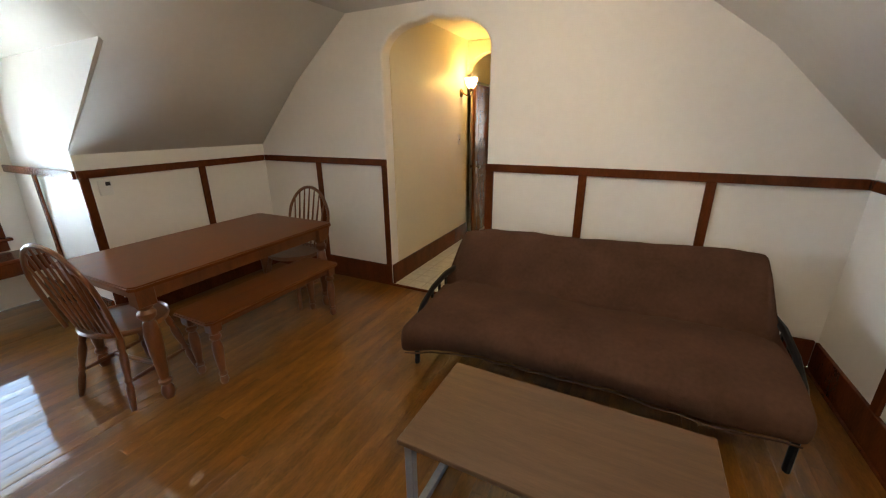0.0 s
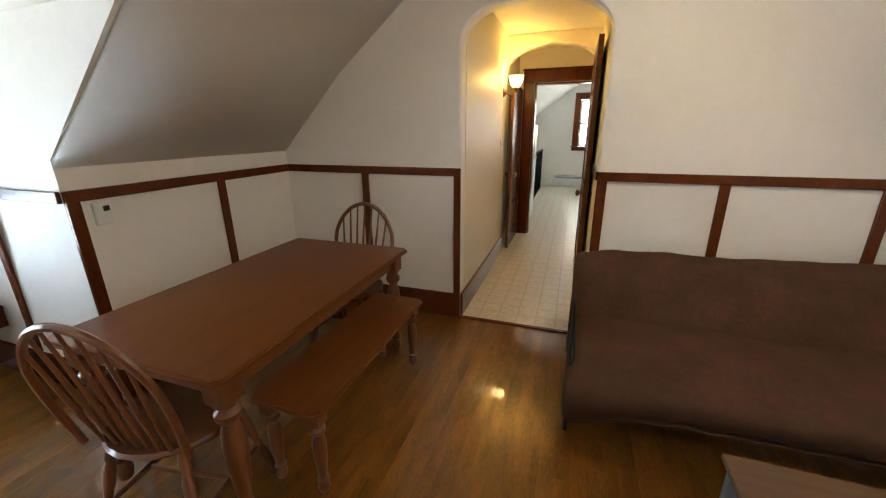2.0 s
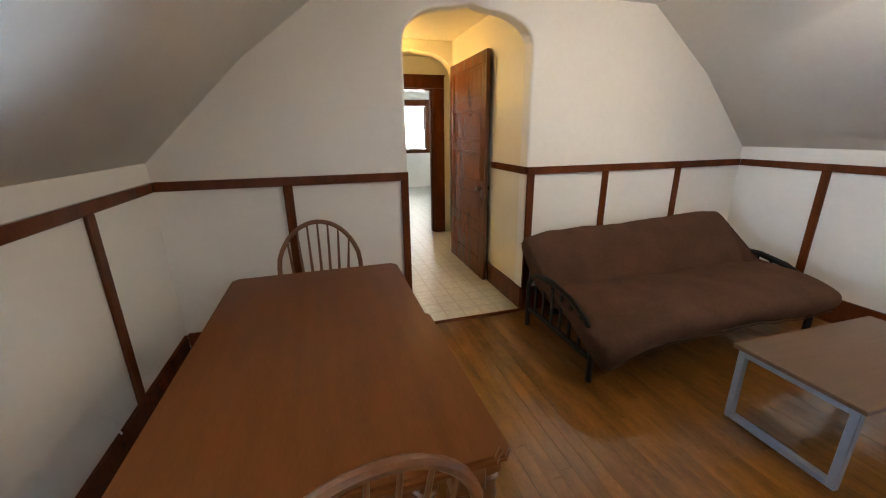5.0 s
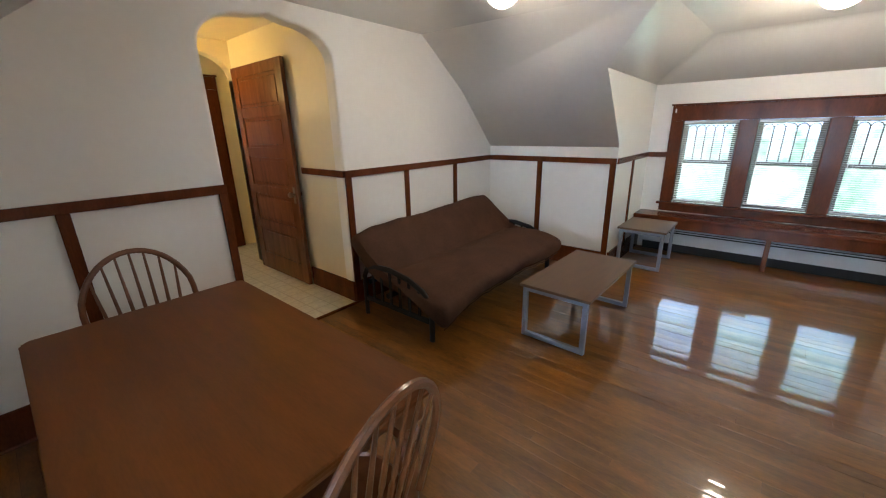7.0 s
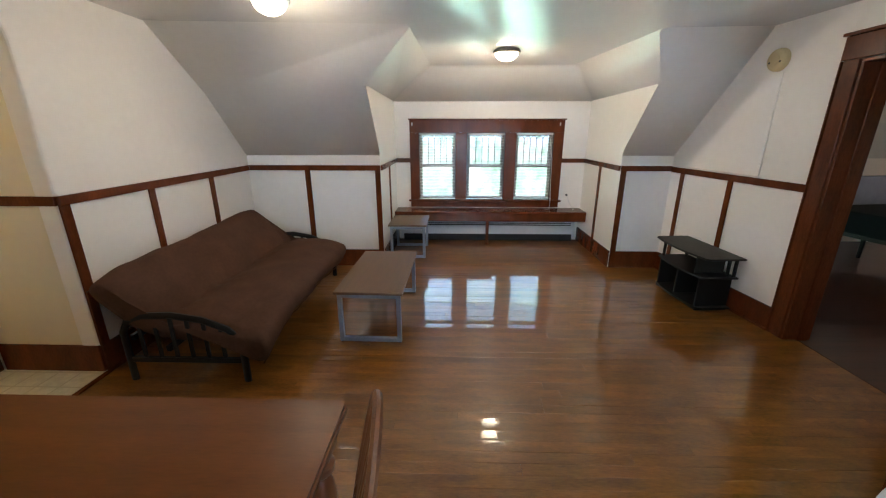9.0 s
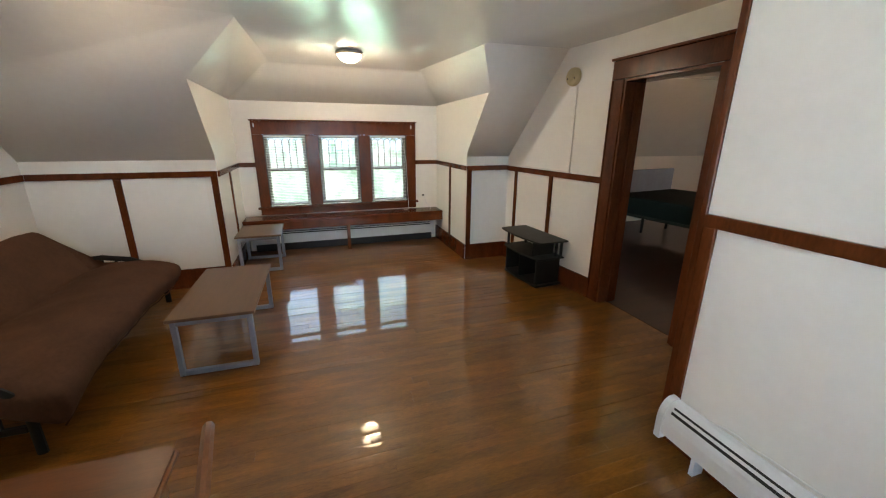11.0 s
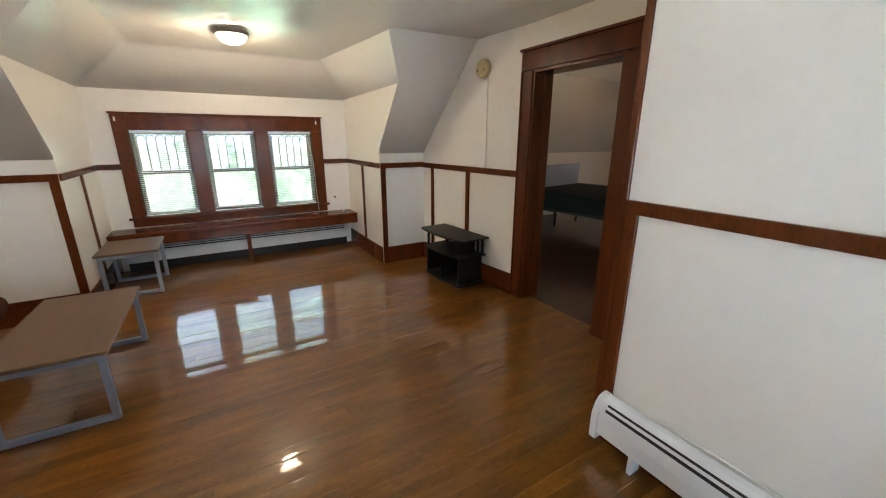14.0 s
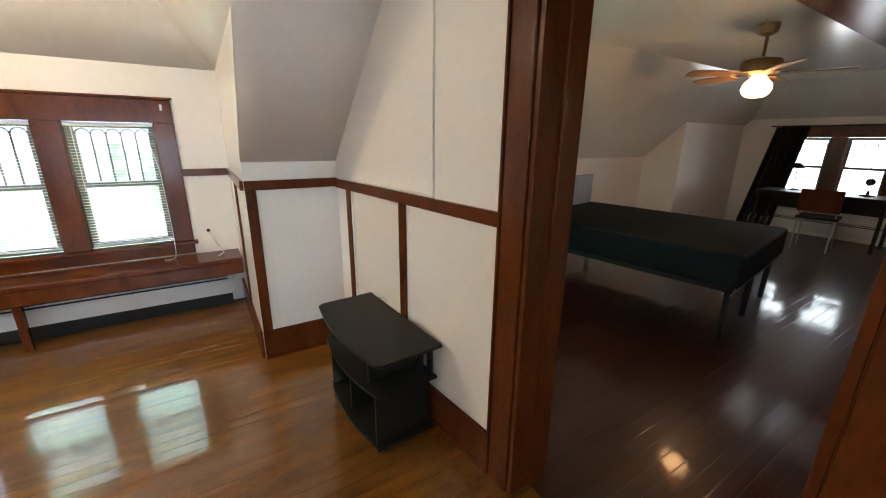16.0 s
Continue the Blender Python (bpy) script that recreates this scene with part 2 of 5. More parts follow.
def rod(bm, p, q, r0, r1=None, seg=8, swell=0.0):
    m, n = along(p, q)
    r1 = r0 if r1 is None else r1
    prof = [(r0, 0), (r0 + (r1 - r0) * 0.25 + swell * 0.7, n * 0.25), ((r0 + r1) / 2 + swell, n * 0.5), (r0 + (r1 - r0) * 0.75 + swell * 0.7, n * 0.75), (r1, n)]
    return lathe(bm, prof if swell else [(r0, 0), (r1, n)], seg, axis=m)


def turned(bm, p, q, prof, seg=10):
    """A turned leg from p to q; prof: (radius, share of the length)."""
    m, n = along(p, q)
    return lathe(bm, [(r, s * n) for r, s in prof], seg, axis=m)


def sweep(bm, pts, w, h, closed=False, up=(0, 0, 1), corner=0.3):
    """A bar of eight-sided section w by h along points."""
    P = [Vector(p) for p in pts]
    rings = []
    c = corner
    sec = [(-0.5, -0.5 + c), (-0.5, 0.5 - c), (-0.5 + c, 0.5), (0.5 - c, 0.5), (0.5, 0.5 - c), (0.5, -0.5 + c), (0.5 - c, -0.5), (-0.5 + c, -0.5)]
    for i, p in enumerate(P):
        a = P[i - 1] if i or closed else p
        b = P[(i + 1) % len(P)] if i + 1 < len(P) or closed else p
        t = (b - a).normalized()
        side = t.cross(Vector(up))
        side = side.normalized() if side.length > 1e-5 else Vector((1, 0, 0))
        n2 = side.cross(t).normalized()
        rings.append([bm.verts.new(p + side * (u * w) + n2 * (v * h)) for u, v in sec])
    k = len(sec)
    n = len(rings)
    for i in range(n if closed else n - 1):
        r, s = rings[i], rings[(i + 1) % n]
        for j in range(k):
            bm.faces.new((r[j], r[(j + 1) % k], s[(j + 1) % k], s[j]))
    if not closed:
        bm.faces.new(rings[0][::-1])
        bm.faces.new(rings[-1])
    return bm


def wall(name, pts, plane, d0, d1, label="", mat=None, soft=0.0):
    ob = part(name, prism(bmesh.new(), pts, plane, d0, d1), mat or PLASTER)
    if soft:
        md = ob.modifiers.new("bevel", "BEVEL")
        md.width, md.segments, md.limit_method, md.angle_limit = soft, 3, "ANGLE", radians(60)
    return structure(ob, label or "cream-white painted plaster wall", "wall")


# ---- structure: living room ----
W, E, S, SN = -1.56, 3.18, -5.01, -4.15
CEIL, RAIL = 2.39, 1.21
EW, WW = 4.40, -2.75


def arch(x0, x1, spring, apex, r=0.34):
    """An opening with rounded shoulders and a nearly flat crown, from left foot to right foot."""
    pts = [(x0, 0), (x0, spring)]
    n = 8
    for i in range(1, n + 1):
        a = math.pi / 2 * i / n
        pts.append((x0 + r * (1 - math.cos(a)), spring + (apex - 0.03 - spring) * math.sin(a)))
    pts.append(((x0 + x1) / 2, apex))
    for i in range(n, 0, -1):
        a = math.pi / 2 * i / n
        pts.append((x1 - r * (1 - math.cos(a)), spring + (apex - 0.03 - spring) * math.sin(a)))
    return pts + [(x1, spring), (x1, 0)]


A0, A1 = 0.0, 0.945
wall("wall_north", [(W - 0.12, 0), *arch(A0, A1, 2.04, 2.29), (E + 0.12, 0), (E + 0.12, 2.6), (W - 0.12, 2.6)], "xz", 0, 0.13, "white plaster wall with a round-shouldered arch to the hall", soft=0.02)
wall("wall_west_knee", [(-1.45, 0), (0.0, 0), (0.0, 1.40), (-1.45, 1.40)], "yz", W - 0.12, W)
wall("wall_east_knee_north", [(-1.42, 0), (0.0, 0), (0.0, 1.40), (-1.42, 1.40)], "yz", E, E + 0.12)
wall("wall_east_knee_south", [(-4.9, 0), (-4.395, 0), (-4.395, 1.40), (-4.9, 1.40)], "yz", E, E + 0.12)
wall("wall_dormer_cheek_north", [(E, 0), (EW, 0), (EW, 1.99), (2.60, 2.02), (2.63, 1.985), (E, 1.36)], "xz", -1.542, -1.42, mat=CEILING)
wall("wall_dormer_cheek_south", [(E, 0), (EW, 0), (EW, 1.99), (2.60, 2.02), (2.63, 1.985), (E, 1.36)], "xz", -4.273, -4.395, mat=CEILING)
wall("wall_west_cheek_north", [(W, 0), (WW, 0), (WW, 1.99), (-0.945, 2.02), (-0.975, 1.985), (W, 1.36)], "xz", -1.6, -1.45)
for v in bpy.data.objects["wall_west_cheek_north"].data.vertices:
    v.co.y += 0.07 * max(0.0, (v.co.z - 1.36) / 0.64)


def window_wall(name, x0, x1, ya, yb, oa, ob_, za, zb, top):
    bm = boxes((x0, x1, ya, yb, 0, za), (x0, x1, ya, yb, zb, top), (x0, x1, ya, oa, za, zb), (x0, x1, ob_, yb, za, zb))
    return structure(part(name, bm, PLASTER), "white plaster wall round a triple window", "wall")


window_wall("wall_east", EW, EW + 0.14, -4.40, -1.42, -3.86, -1.83, 0.60, 1.60, 2.6)
window_wall("wall_west", WW - 0.14, WW, -4.27, -1.38, -3.86, -1.83, 0.60, 1.60, 2.6)
D0, D1 = 0.668, 1.512
wall("wall_south", [(-0.16, 0), (D0, 0), (D0, 2.03), (D1, 2.03), (D1, 0), (1.635, 0), (1.635, 2.7), (-0.16, 2.7)], "xz", S - 0.2, S, "white plaster wall with the bedroom doorway")
# past the doorway the south wall runs slightly out of square
SKEW = Matrix.Translation((1.635, S, 0)) @ Matrix.Rotation(radians(6.0), 4, "Z") @ Matrix.Translation((-1.635, -S, 0))
wall("wall_south_east", [(1.635, 0), (4.7, 0), (4.7, 2.7), (1.635, 2.7)], "xz", S - 0.2, S).matrix_basis = SKEW
wall("wall_south_near", [(WW - 0.14, 0), (-0.04, 0), (-0.04, 2.6), (WW - 0.14, 2.6)], "xz", SN - 0.12, SN)
wall("wall_return", [(S, 0), (SN - 0.12, 0), (SN - 0.12, 2.6), (S, 2.6)], "yz", -0.16, -0.04)

# ceiling: flat part, two slopes and the hipped dormers, one mesh
def ceiling_mesh():
    bm = bmesh.new()
    V = lambda *p: bm.verts.new(p)
    e0, e1 = V(1.97, 0.0, CEIL), V(2.13, -2.04, CEIL)
    e2, e3, e4, e5 = V(4.1, -2.04, CEIL), V(4.1, -3.95, CEIL), V(2.29, -4.05, CEIL), V(2.24, S, CEIL)
    s0, s1 = V(-0.04, S, CEIL), V(-0.04, SN, CEIL)
    w5, w4 = V(-2.45, SN, CEIL), V(-2.45, -2.06, CEIL)
    w3, w2 = V(-0.40, -2.06, CEIL), V(-0.34, 0.0, CEIL)
    bm.faces.new((e0, w2, w3, w4, w5, s1, s0, e5, e4, e3, e2, e1))
    m0, m1, k0, k1 = V(2.60, 0, 1.92), V(2.585, -1.54, 2.0), V(E, 0, 1.32), V(E, -1.54, 1.32)
    bm.faces.new((e0, e1, m1, m0))
    bm.faces.new((m0, m1, k1, k0))
    a1, a2 = V(EW, -1.54, 1.98), V(EW, -4.275, 1.98)
    m4, m5, k4, k5 = V(2.585, -4.275, 2.0), V(2.62, S, 1.96), V(E, -4.275, 1.32), V(E, S, 1.32)
    bm.faces.new((e1, e2, a1, m1))
    bm.faces.new((e2, e3, a2, a1))
    bm.faces.new((e3, e4, m4, a2))
    bm.faces.new((e4, e5, m5, m4))
    bm.faces.new((m4, m5, k5, k4))
    n0, n1, l0, l1 = V(-0.97, 0, 1.90), V(-0.93, -1.505, 2.0), V(W, 0, 1.32), V(W, -1.598, 1.32)
    bm.faces.new((w2, n0, n1, w3))
    bm.faces.new((n0, l0, l1, n1))
    b1, b2 = V(WW, -1.505, 1.98), V(WW, SN, 1.98)
    bm.faces.new((w3, n1, b1, w4))
    bm.faces.new((w4, b1, b2, w5))
    soft = []
    for p, q in ((e2, e3), (e2, a1), (e3, a2), (w4, b1), (e1, e2), (e3, e4)):
        soft.append(bm.edges.get((p, q)))
    r = bmesh.ops.bevel(bm, geom=soft, offset=0.05, segments=4, affect="EDGES", profile=0.5)
    bmesh.ops.recalc_face_normals(bm, faces=bm.faces)
    return bm


ceil_ob = part("ceiling", ceiling_mesh(), CEILING, smooth=True)
structure(ceil_ob, "white semi-gloss plaster attic ceiling with slopes", "ceiling")
ceil_ob.data.materials.append(PLASTER)
for p in ceil_ob.data.polygons:
    if 0.45 < abs(p.normal.z) < 0.95 and abs(p.normal.x) > 0.5 and (p.center.x < 2.95 or p.center.y < -4.3 or p.center.y > -1.5) and abs(p.center.y + 2.9) > 1.3:
        p.material_index = 1
md = ceil_ob.modifiers.new("solid", "SOLIDIFY")
md.thickness, md.offset = 0.09, 1.0
if ceil_ob.data.polygons[0].normal.z < 0:
    md.offset = -1.0

# ---- hall and kitchen ----
HC = 2.46
wall("wall_hall_west", [(0.13, 0), (1.97, 0), (1.97, HC), (0.13, HC)], "yz", -0.12, 0.0, mat=HALLPAINT)
wall("wall_hall_east", [(0.13, 0), (1.97, 0), (1.97, HC), (0.13, HC)], "yz", A1 + 0.01, A1 + 0.13, mat=HALLPAINT)
wall("wall_hall_arch", [(-0.12, 0), *arch(0.0, 0.955, 2.08, 2.36, 0.36), (1.08, 0), (1.08, HC), (-0.12, HC)], "xz", 1.85, 1.99, soft=0.015, mat=HALLPAINT)
wall("wall_vestibule_west", [(1.99, 0), (2.05, 0), (2.05, 2.03), (2.72, 2.03), (2.72, 0), (2.8, 0), (2.8, HC), (1.99, HC)], "yz", -0.12, 0.0, mat=HALLPAINT)
wall("wall_vestibule_east", [(1.87, 0), (2.8, 0), (2.8, HC), (1.87, HC)], "yz", 1.62, 1.74, mat=HALLPAINT)
wall("wall_vestibule_south", [(1.08, 0), (1.62, 0), (1.62, HC), (1.08, HC)], "xz", 1.87, 1.99, mat=HALLPAINT)
wall("wall_closet_south", [(-0.95, 0), (-0.12, 0), (-0.12, HC), (-0.95, HC)], "xz", 1.87, 1.985, mat=HALLPAINT)
wall("wall_kitchen_south", [(-2.0, 0), (0.21, 0), (0.21, 2.06), (0.99, 2.06), (0.99, 0), (3.2, 0), (3.2, 2.75), (-2.0, 2.75)], "xz", 2.80, 2.95, mat=HALLPAINT)
structure(part("wall_kitchen_west", boxes((-0.72, -0.6, 2.95, 8.0, 0, 0.75), (-0.72, -0.6, 2.95, 8.0, 1.45, 2.75), (-0.72, -0.6, 2.95, 5.2, 0.75, 1.45), (-0.72, -0.6, 6.7, 8.0, 0.75, 1.45)), PLASTER), "white plaster knee wall with a low window", "wall")
wall("wall_kitchen_east", [(2.95, 0), (8.0, 0), (8.0, 2.75), (2.95, 2.75)], "yz", 3.0, 3.12)
bm = boxes((-0.72, 3.12, 7.9, 8.02, 0, 1.0), (-0.72, 3.12, 7.9, 8.02, 2.25, 2.75), (-0.72, 0.74, 7.9, 8.02, 1.0, 2.25), (2.35, 3.12, 7.9, 8.02, 1.0, 2.25))
structure(part("wall_kitchen_north", bm, PLASTER), "white plaster gable wall with a double window", "wall")
wall("wall_closet", [(1.985, 0), (2.8, 0), (2.8, HC), (1.985, HC)], "yz", -0.95, -0.83)
structure(part("ceiling_hall", boxes((-0.95, 1.74, 0.13, 2.8, HC, HC + 0.08)), HALLPAINT), "cream painted hall ceiling", "ceiling")
bm = prism(bmesh.new(), [(-0.6, 1.53), (0.95, 2.66), (3.0, 2.66), (3.0, 2.74), (0.92, 2.74), (-0.68, 1.6)], "xz", 2.95, 7.9)
structure(part("ceiling_kitchen", bm, CEILING), "white sloped kitchen ceiling", "ceiling")

# ---- bedroom ----
BS = -12.5
wall("wall_bedroom_west", [(BS, 0), (S - 0.2, 0), (S - 0.2, 2.7), (BS, 2.7)], "yz", -0.62, -0.5)
wall("wall_bedroom_east", [(BS, 0), (S - 0.2, 0), (S - 0.2, 1.3), (BS, 1.3)], "yz", 4.4, 4.52)
wall("wall_bedroom_box", [(3.8, 0), (4.4, 0), (4.4, 1.24), (3.8, 1.78)], "xz", BS, -10.5)
bm = boxes((-0.62, 4.52, BS - 0.14, BS, 0, 0.62), (-0.62, 4.52, BS - 0.14, BS, 1.60, 2.7), (-0.62, 1.75, BS - 0.14, BS, 0.62, 1.60), (3.22, 4.52, BS - 0.14, BS, 0.62, 1.60), )
structure(part("wall_bedroom_south", bm, PLASTER), "grey-white plaster wall round a double window", "wall")
bm = prism(bmesh.new(), [(4.42, 1.2), (3.14, 2.36), (1.75, 2.36), (1.75, 2.46), (3.19, 2.46), (4.52, 1.28)], "xz", BS, S - 0.2)
prism(bm, [(-11.5, 2.358), (BS, 1.86), (BS - 0.1, 1.95), (-11.5, 2.458)], "yz", 1.75, 4.4)
structure(part("ceiling_bedroom", bm, GLOSSCEIL), "white glossy sloped bedroom ceiling", "ceiling")
# west slope takes the trim's dark red-brown, unlike the white slopes
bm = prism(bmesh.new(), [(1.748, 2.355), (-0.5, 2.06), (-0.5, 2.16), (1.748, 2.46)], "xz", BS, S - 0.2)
structure(part("ceiling_bedroom_west", bm, TRIM), "dark red-brown ceiling slope in the bedroom", "ceiling")

# ---- floors ----
VINYL = material("vinyl", (0.63, 0.6, 0.51), 0.36, vary=0.16, scale=22, bump=0.05)
vn, vl = VINYL.node_tree.nodes, VINYL.node_tree.links
br = vn.new("ShaderNodeTexBrick")
br.offset = 0.0
br.inputs["Scale"].default_value = 1.0
br.inputs["Brick Width"].default_value, br.inputs["Row Height"].default_value, br.inputs["Mortar Size"].default_value = 0.152, 0.152, 0.006
vtc = vn.new("ShaderNodeTexCoord")
vl.new(vtc.outputs["Object"], br.inputs["Vector"])
vmix = vn.new("ShaderNodeMix")
vmix.data_type = "RGBA"
vsrc = vn["Principled BSDF"].inputs["Base Color"].links[0].from_socket
vl.new(br.outputs["Fac"], vmix.inputs["Factor"])
vl.new(vsrc, vmix.inputs["A"])
vmix.inputs["B"].default_value = (0.5, 0.46, 0.37, 1)
vl.new(vmix.outputs["Result"], vn["Principled BSDF"].inputs["Base Color"])
structure(part("floor_hall", boxes((-0.95, 3.12, -0.01, 8.02, -0.08, 0.008)), VINYL), "cream patterned sheet vinyl floor", "floor")

# ---- trim: rails, studs, baseboards ----
def trim_x(name, x0, x1, face, sign, z0, z1, thick=0.02, label=""):
    """A board along x on a wall face at y = face; sign: the way it stands out."""
    return structure(part(name, box(bmesh.new(), x0, x1, face + sign * 0.001, face + sign * thick, z0, z1, 0.003), TRIM), label or "dark red-brown stained wood trim", "trim")


def trim_y(name, y0, y1, face, sign, z0, z1, thick=0.02, label="", mat=None):
    return structure(part(name, box(bmesh.new(), face + sign * 0.001, face + sign * thick, y0, y1, z0, z1, 0.003), mat or TRIM), label or "dark red-brown stained wood trim", "trim")


R0, R1, BB = 1.152, 1.21, 0.2
rail_label, stud_label, base_label = "dark stained wooden chair rail on plaster", "dark stained wooden batten below the chair rail", "tall dark stained wooden baseboard"
for x0, x1 in ((W + 0.02, A0), (A1, E - 0.02)):
    trim_x("chair_rail", x0, x1, 0, -1, R0, R1, 0.024, rail_label)
for x0, x1 in ((-0.83, -0.772), (-0.052, A0), (A1, A1 + 0.062), (1.645, 1.702), (2.415, 2.472)):
    trim_x("batten", x0, x1, 0, -1, BB, R0, 0.02, stud_label)
for x0, x1 in ((W + 0.02, A0), (A1, E - 0.02)):
    trim_x("baseboard", x0, x1, 0, -1, 0, BB, 0.022, base_label)
    trim_x("shoe_mould", x0, x1, -0.022, -1, 0, 0.02, 0.014, "dark quarter-round shoe moulding")
trim_y("chair_rail", -1.6, -0.024, W, 1, R0, R1, 0.024, rail_label)
trim_y("batten", -0.73, -0.672, W, 1, BB, R0, 0.02, stud_label)
trim_y("batten", -1.6, -1.54, W, 1, BB, R0, 0.02, stud_label)
trim_y("baseboard", -1.6, -0.024, W, 1, 0, BB, 0.022, base_label)
for y0, y1 in ((-1.54, -0.024), (-4.84, -4.275)):
    trim_y("chair_rail", y0, y1, E, -1, R0, R1, 0.024, rail_label)
    trim_y("baseboard", y0, y1, E, -1, 0, BB, 0.022, base_label)
    trim_y("shoe_mould", y0, y1, E - 0.022, -1, 0, 0.02, 0.014, "dark quarter-round shoe moulding")
for y in (-0.692, -1.508, -4.307):
    trim_y("batten", y - 0.03, y + 0.03, E, -1, BB, R0, 0.02, stud_label)
for face, sg in ((-1.54, -1), (-4.275, 1)):
    trim_x("chair_rail", E + 0.002, EW - 0.002, face, sg, R0, R1, 0.022, rail_label)
    trim_x("batten", 3.74, 3.79, face, sg, BB, R0, 0.018, stud_label)
    trim_x("baseboard", E + 0.002, EW - 0.002, face, sg, 0, BB, 0.022, base_label)
trim_x("chair_rail", WW, W - 0.002, -1.6, -1, R0, R1, 0.022, rail_label)
trim_x("batten", -2.25, -2.20, -1.6, -1, BB, R0, 0.018, stud_label)
trim_x("baseboard", WW, W - 0.002, -1.6, -1, 0, BB, 0.022, base_label)
for y0, y1 in ((-1.753, -1.562), (-4.253, -3.935)):
    trim_y("chair_rail", y0, y1, EW, -1, R0, R1, 0.022, rail_label)
for x0, x1, m in ((-0.02, 0.542, Matrix()), (1.641, E - 0.01, SKEW)):
    for ob in (trim_x("chair_rail", x0, x1, S, 1, 1.145, 1.203, 0.024, rail_label),
               trim_x("baseboard", x0, x1, S, 1, 0, BB, 0.022, base_label),
               trim_x("shoe_mould", x0, x1, S + 0.022, 1, 0, 0.02, 0.014, "dark quarter-round shoe moulding")):
        ob.matrix_basis = m
for x in (2.34, 2.985):
    trim_x("batten", x - 0.026, x + 0.026, S, 1, BB, 1.145, 0.02, stud_label).matrix_basis = SKEW
trim_x("chair_rail", WW, -0.04, SN, 1, 1.175, 1.233, 0.024, rail_label)
trim_x("batten", -0.1, -0.042, SN, 1, 0.0, 1.175, 0.02, stud_label)
trim_x("batten", -1.06, -0.985, SN, 1, 0.0, 1.175, 0.02, stud_label)
trim_x("baseboard", WW, -0.1, SN, 1, 0, BB, 0.018, base_label)
structure(part("corner_jamb", box(bmesh.new(), -0.038, -0.006, SN - 0.14, SN + 0.012, 0, CEIL, 0.003), TRIM), "full-height stained corner board with chipped edge", "trim")
trim_y("chair_rail", 0.001, 0.66, A1 + 0.01, -1, R0, R1, 0.022, rail_label)
trim_y("baseboard", 0.001, 0.70, A1 + 0.01, -1, 0, BB, 0.022, base_label)
trim_y("baseboard", 0.001, 1.85, 0.0, 1, 0, BB, 0.022, base_label)
trim_x("threshold", A0, A1, -0.005, -1, 0.0, 0.012, 0.035, "thin dark metal strip between vinyl and boards")

# ---- bedroom doorway and kitchen doorway ----
def door_casing(name, x0, x1, top, face, sign, side=0.115, head=0.17, depth=0.2, label=""):
    ob = thing(name, Matrix(), label or "wide dark red-brown stained door casing", "door frame")
    tagged(ob, kind="structure")
    f = face
    def yy(a, b):
        return sorted((f + sign * a, f + sign * b))
    part("side_casing", box(bmesh.new(), x0 - side, x0 - 0.0005, *yy(0.002, 0.024), 0, top, 0.004), TRIM, ob)
    part("side_casing", box(bmesh.new(), x1 + 0.0005, x1 + side, *yy(0.002, 0.024), 0, top, 0.004), TRIM, ob)
    part("head_casing", box(bmesh.new(), x0 - side - 0.015, x1 + side + 0.015, *yy(0.002, 0.03), top + 0.002, top + head - 0.022, 0.004), TRIM, ob)
    part("cap_moulding", box(bmesh.new(), x0 - side - 0.03, x1 + side + 0.03, *yy(0.002, 0.045), top + head - 0.02, top + head, 0.004), TRIM, ob)
    part("jamb", box(bmesh.new(), x0 + 0.001, x0 + 0.022, *yy(-depth, 0.012), 0, top - 0.022, 0.002), TRIM, ob)
    part("jamb", box(bmesh.new(), x1 - 0.022, x1 - 0.001, *yy(-depth, 0.012), 0, top - 0.022, 0.002), TRIM, ob)
    part("head_jamb", box(bmesh.new(), x0, x1, *yy(-depth, 0.012), top - 0.021, top - 0.001, 0.002), TRIM, ob)
    for a, b in ((x1 - 0.036, x1 - 0.023),):
        part("door_stop", box(bmesh.new(), a, b, *yy(-depth + 0.03, -depth + 0.11), 0, top - 0.03, 0.002), TRIM, ob)
    for a, b in ((x0 - side * 0.9, x0 - 0.0005), (x1 + 0.0005, x1 + side * 0.9)):
        part("inner_casing", box(bmesh.new(), a, b, *yy(-depth - 0.022, -depth - 0.002), 0, top, 0.003), TRIM, ob)
    for a, b in ((x0 - side - 0.012, x0 - side - 0.001), (x1 + side + 0.001, x1 + side + 0.012)):
        part("backband", box(bmesh.new(), a, b, *yy(0.002, 0.034), 0, top, 0.003), TRIM, ob)
    return ob


door_casing("door_1", D0, D1, 2.03, S, 1)
door_casing("door_2", 0.21, 0.99, 2.06, 2.80, -1, depth=0.15, side=0.13, head=0.17)


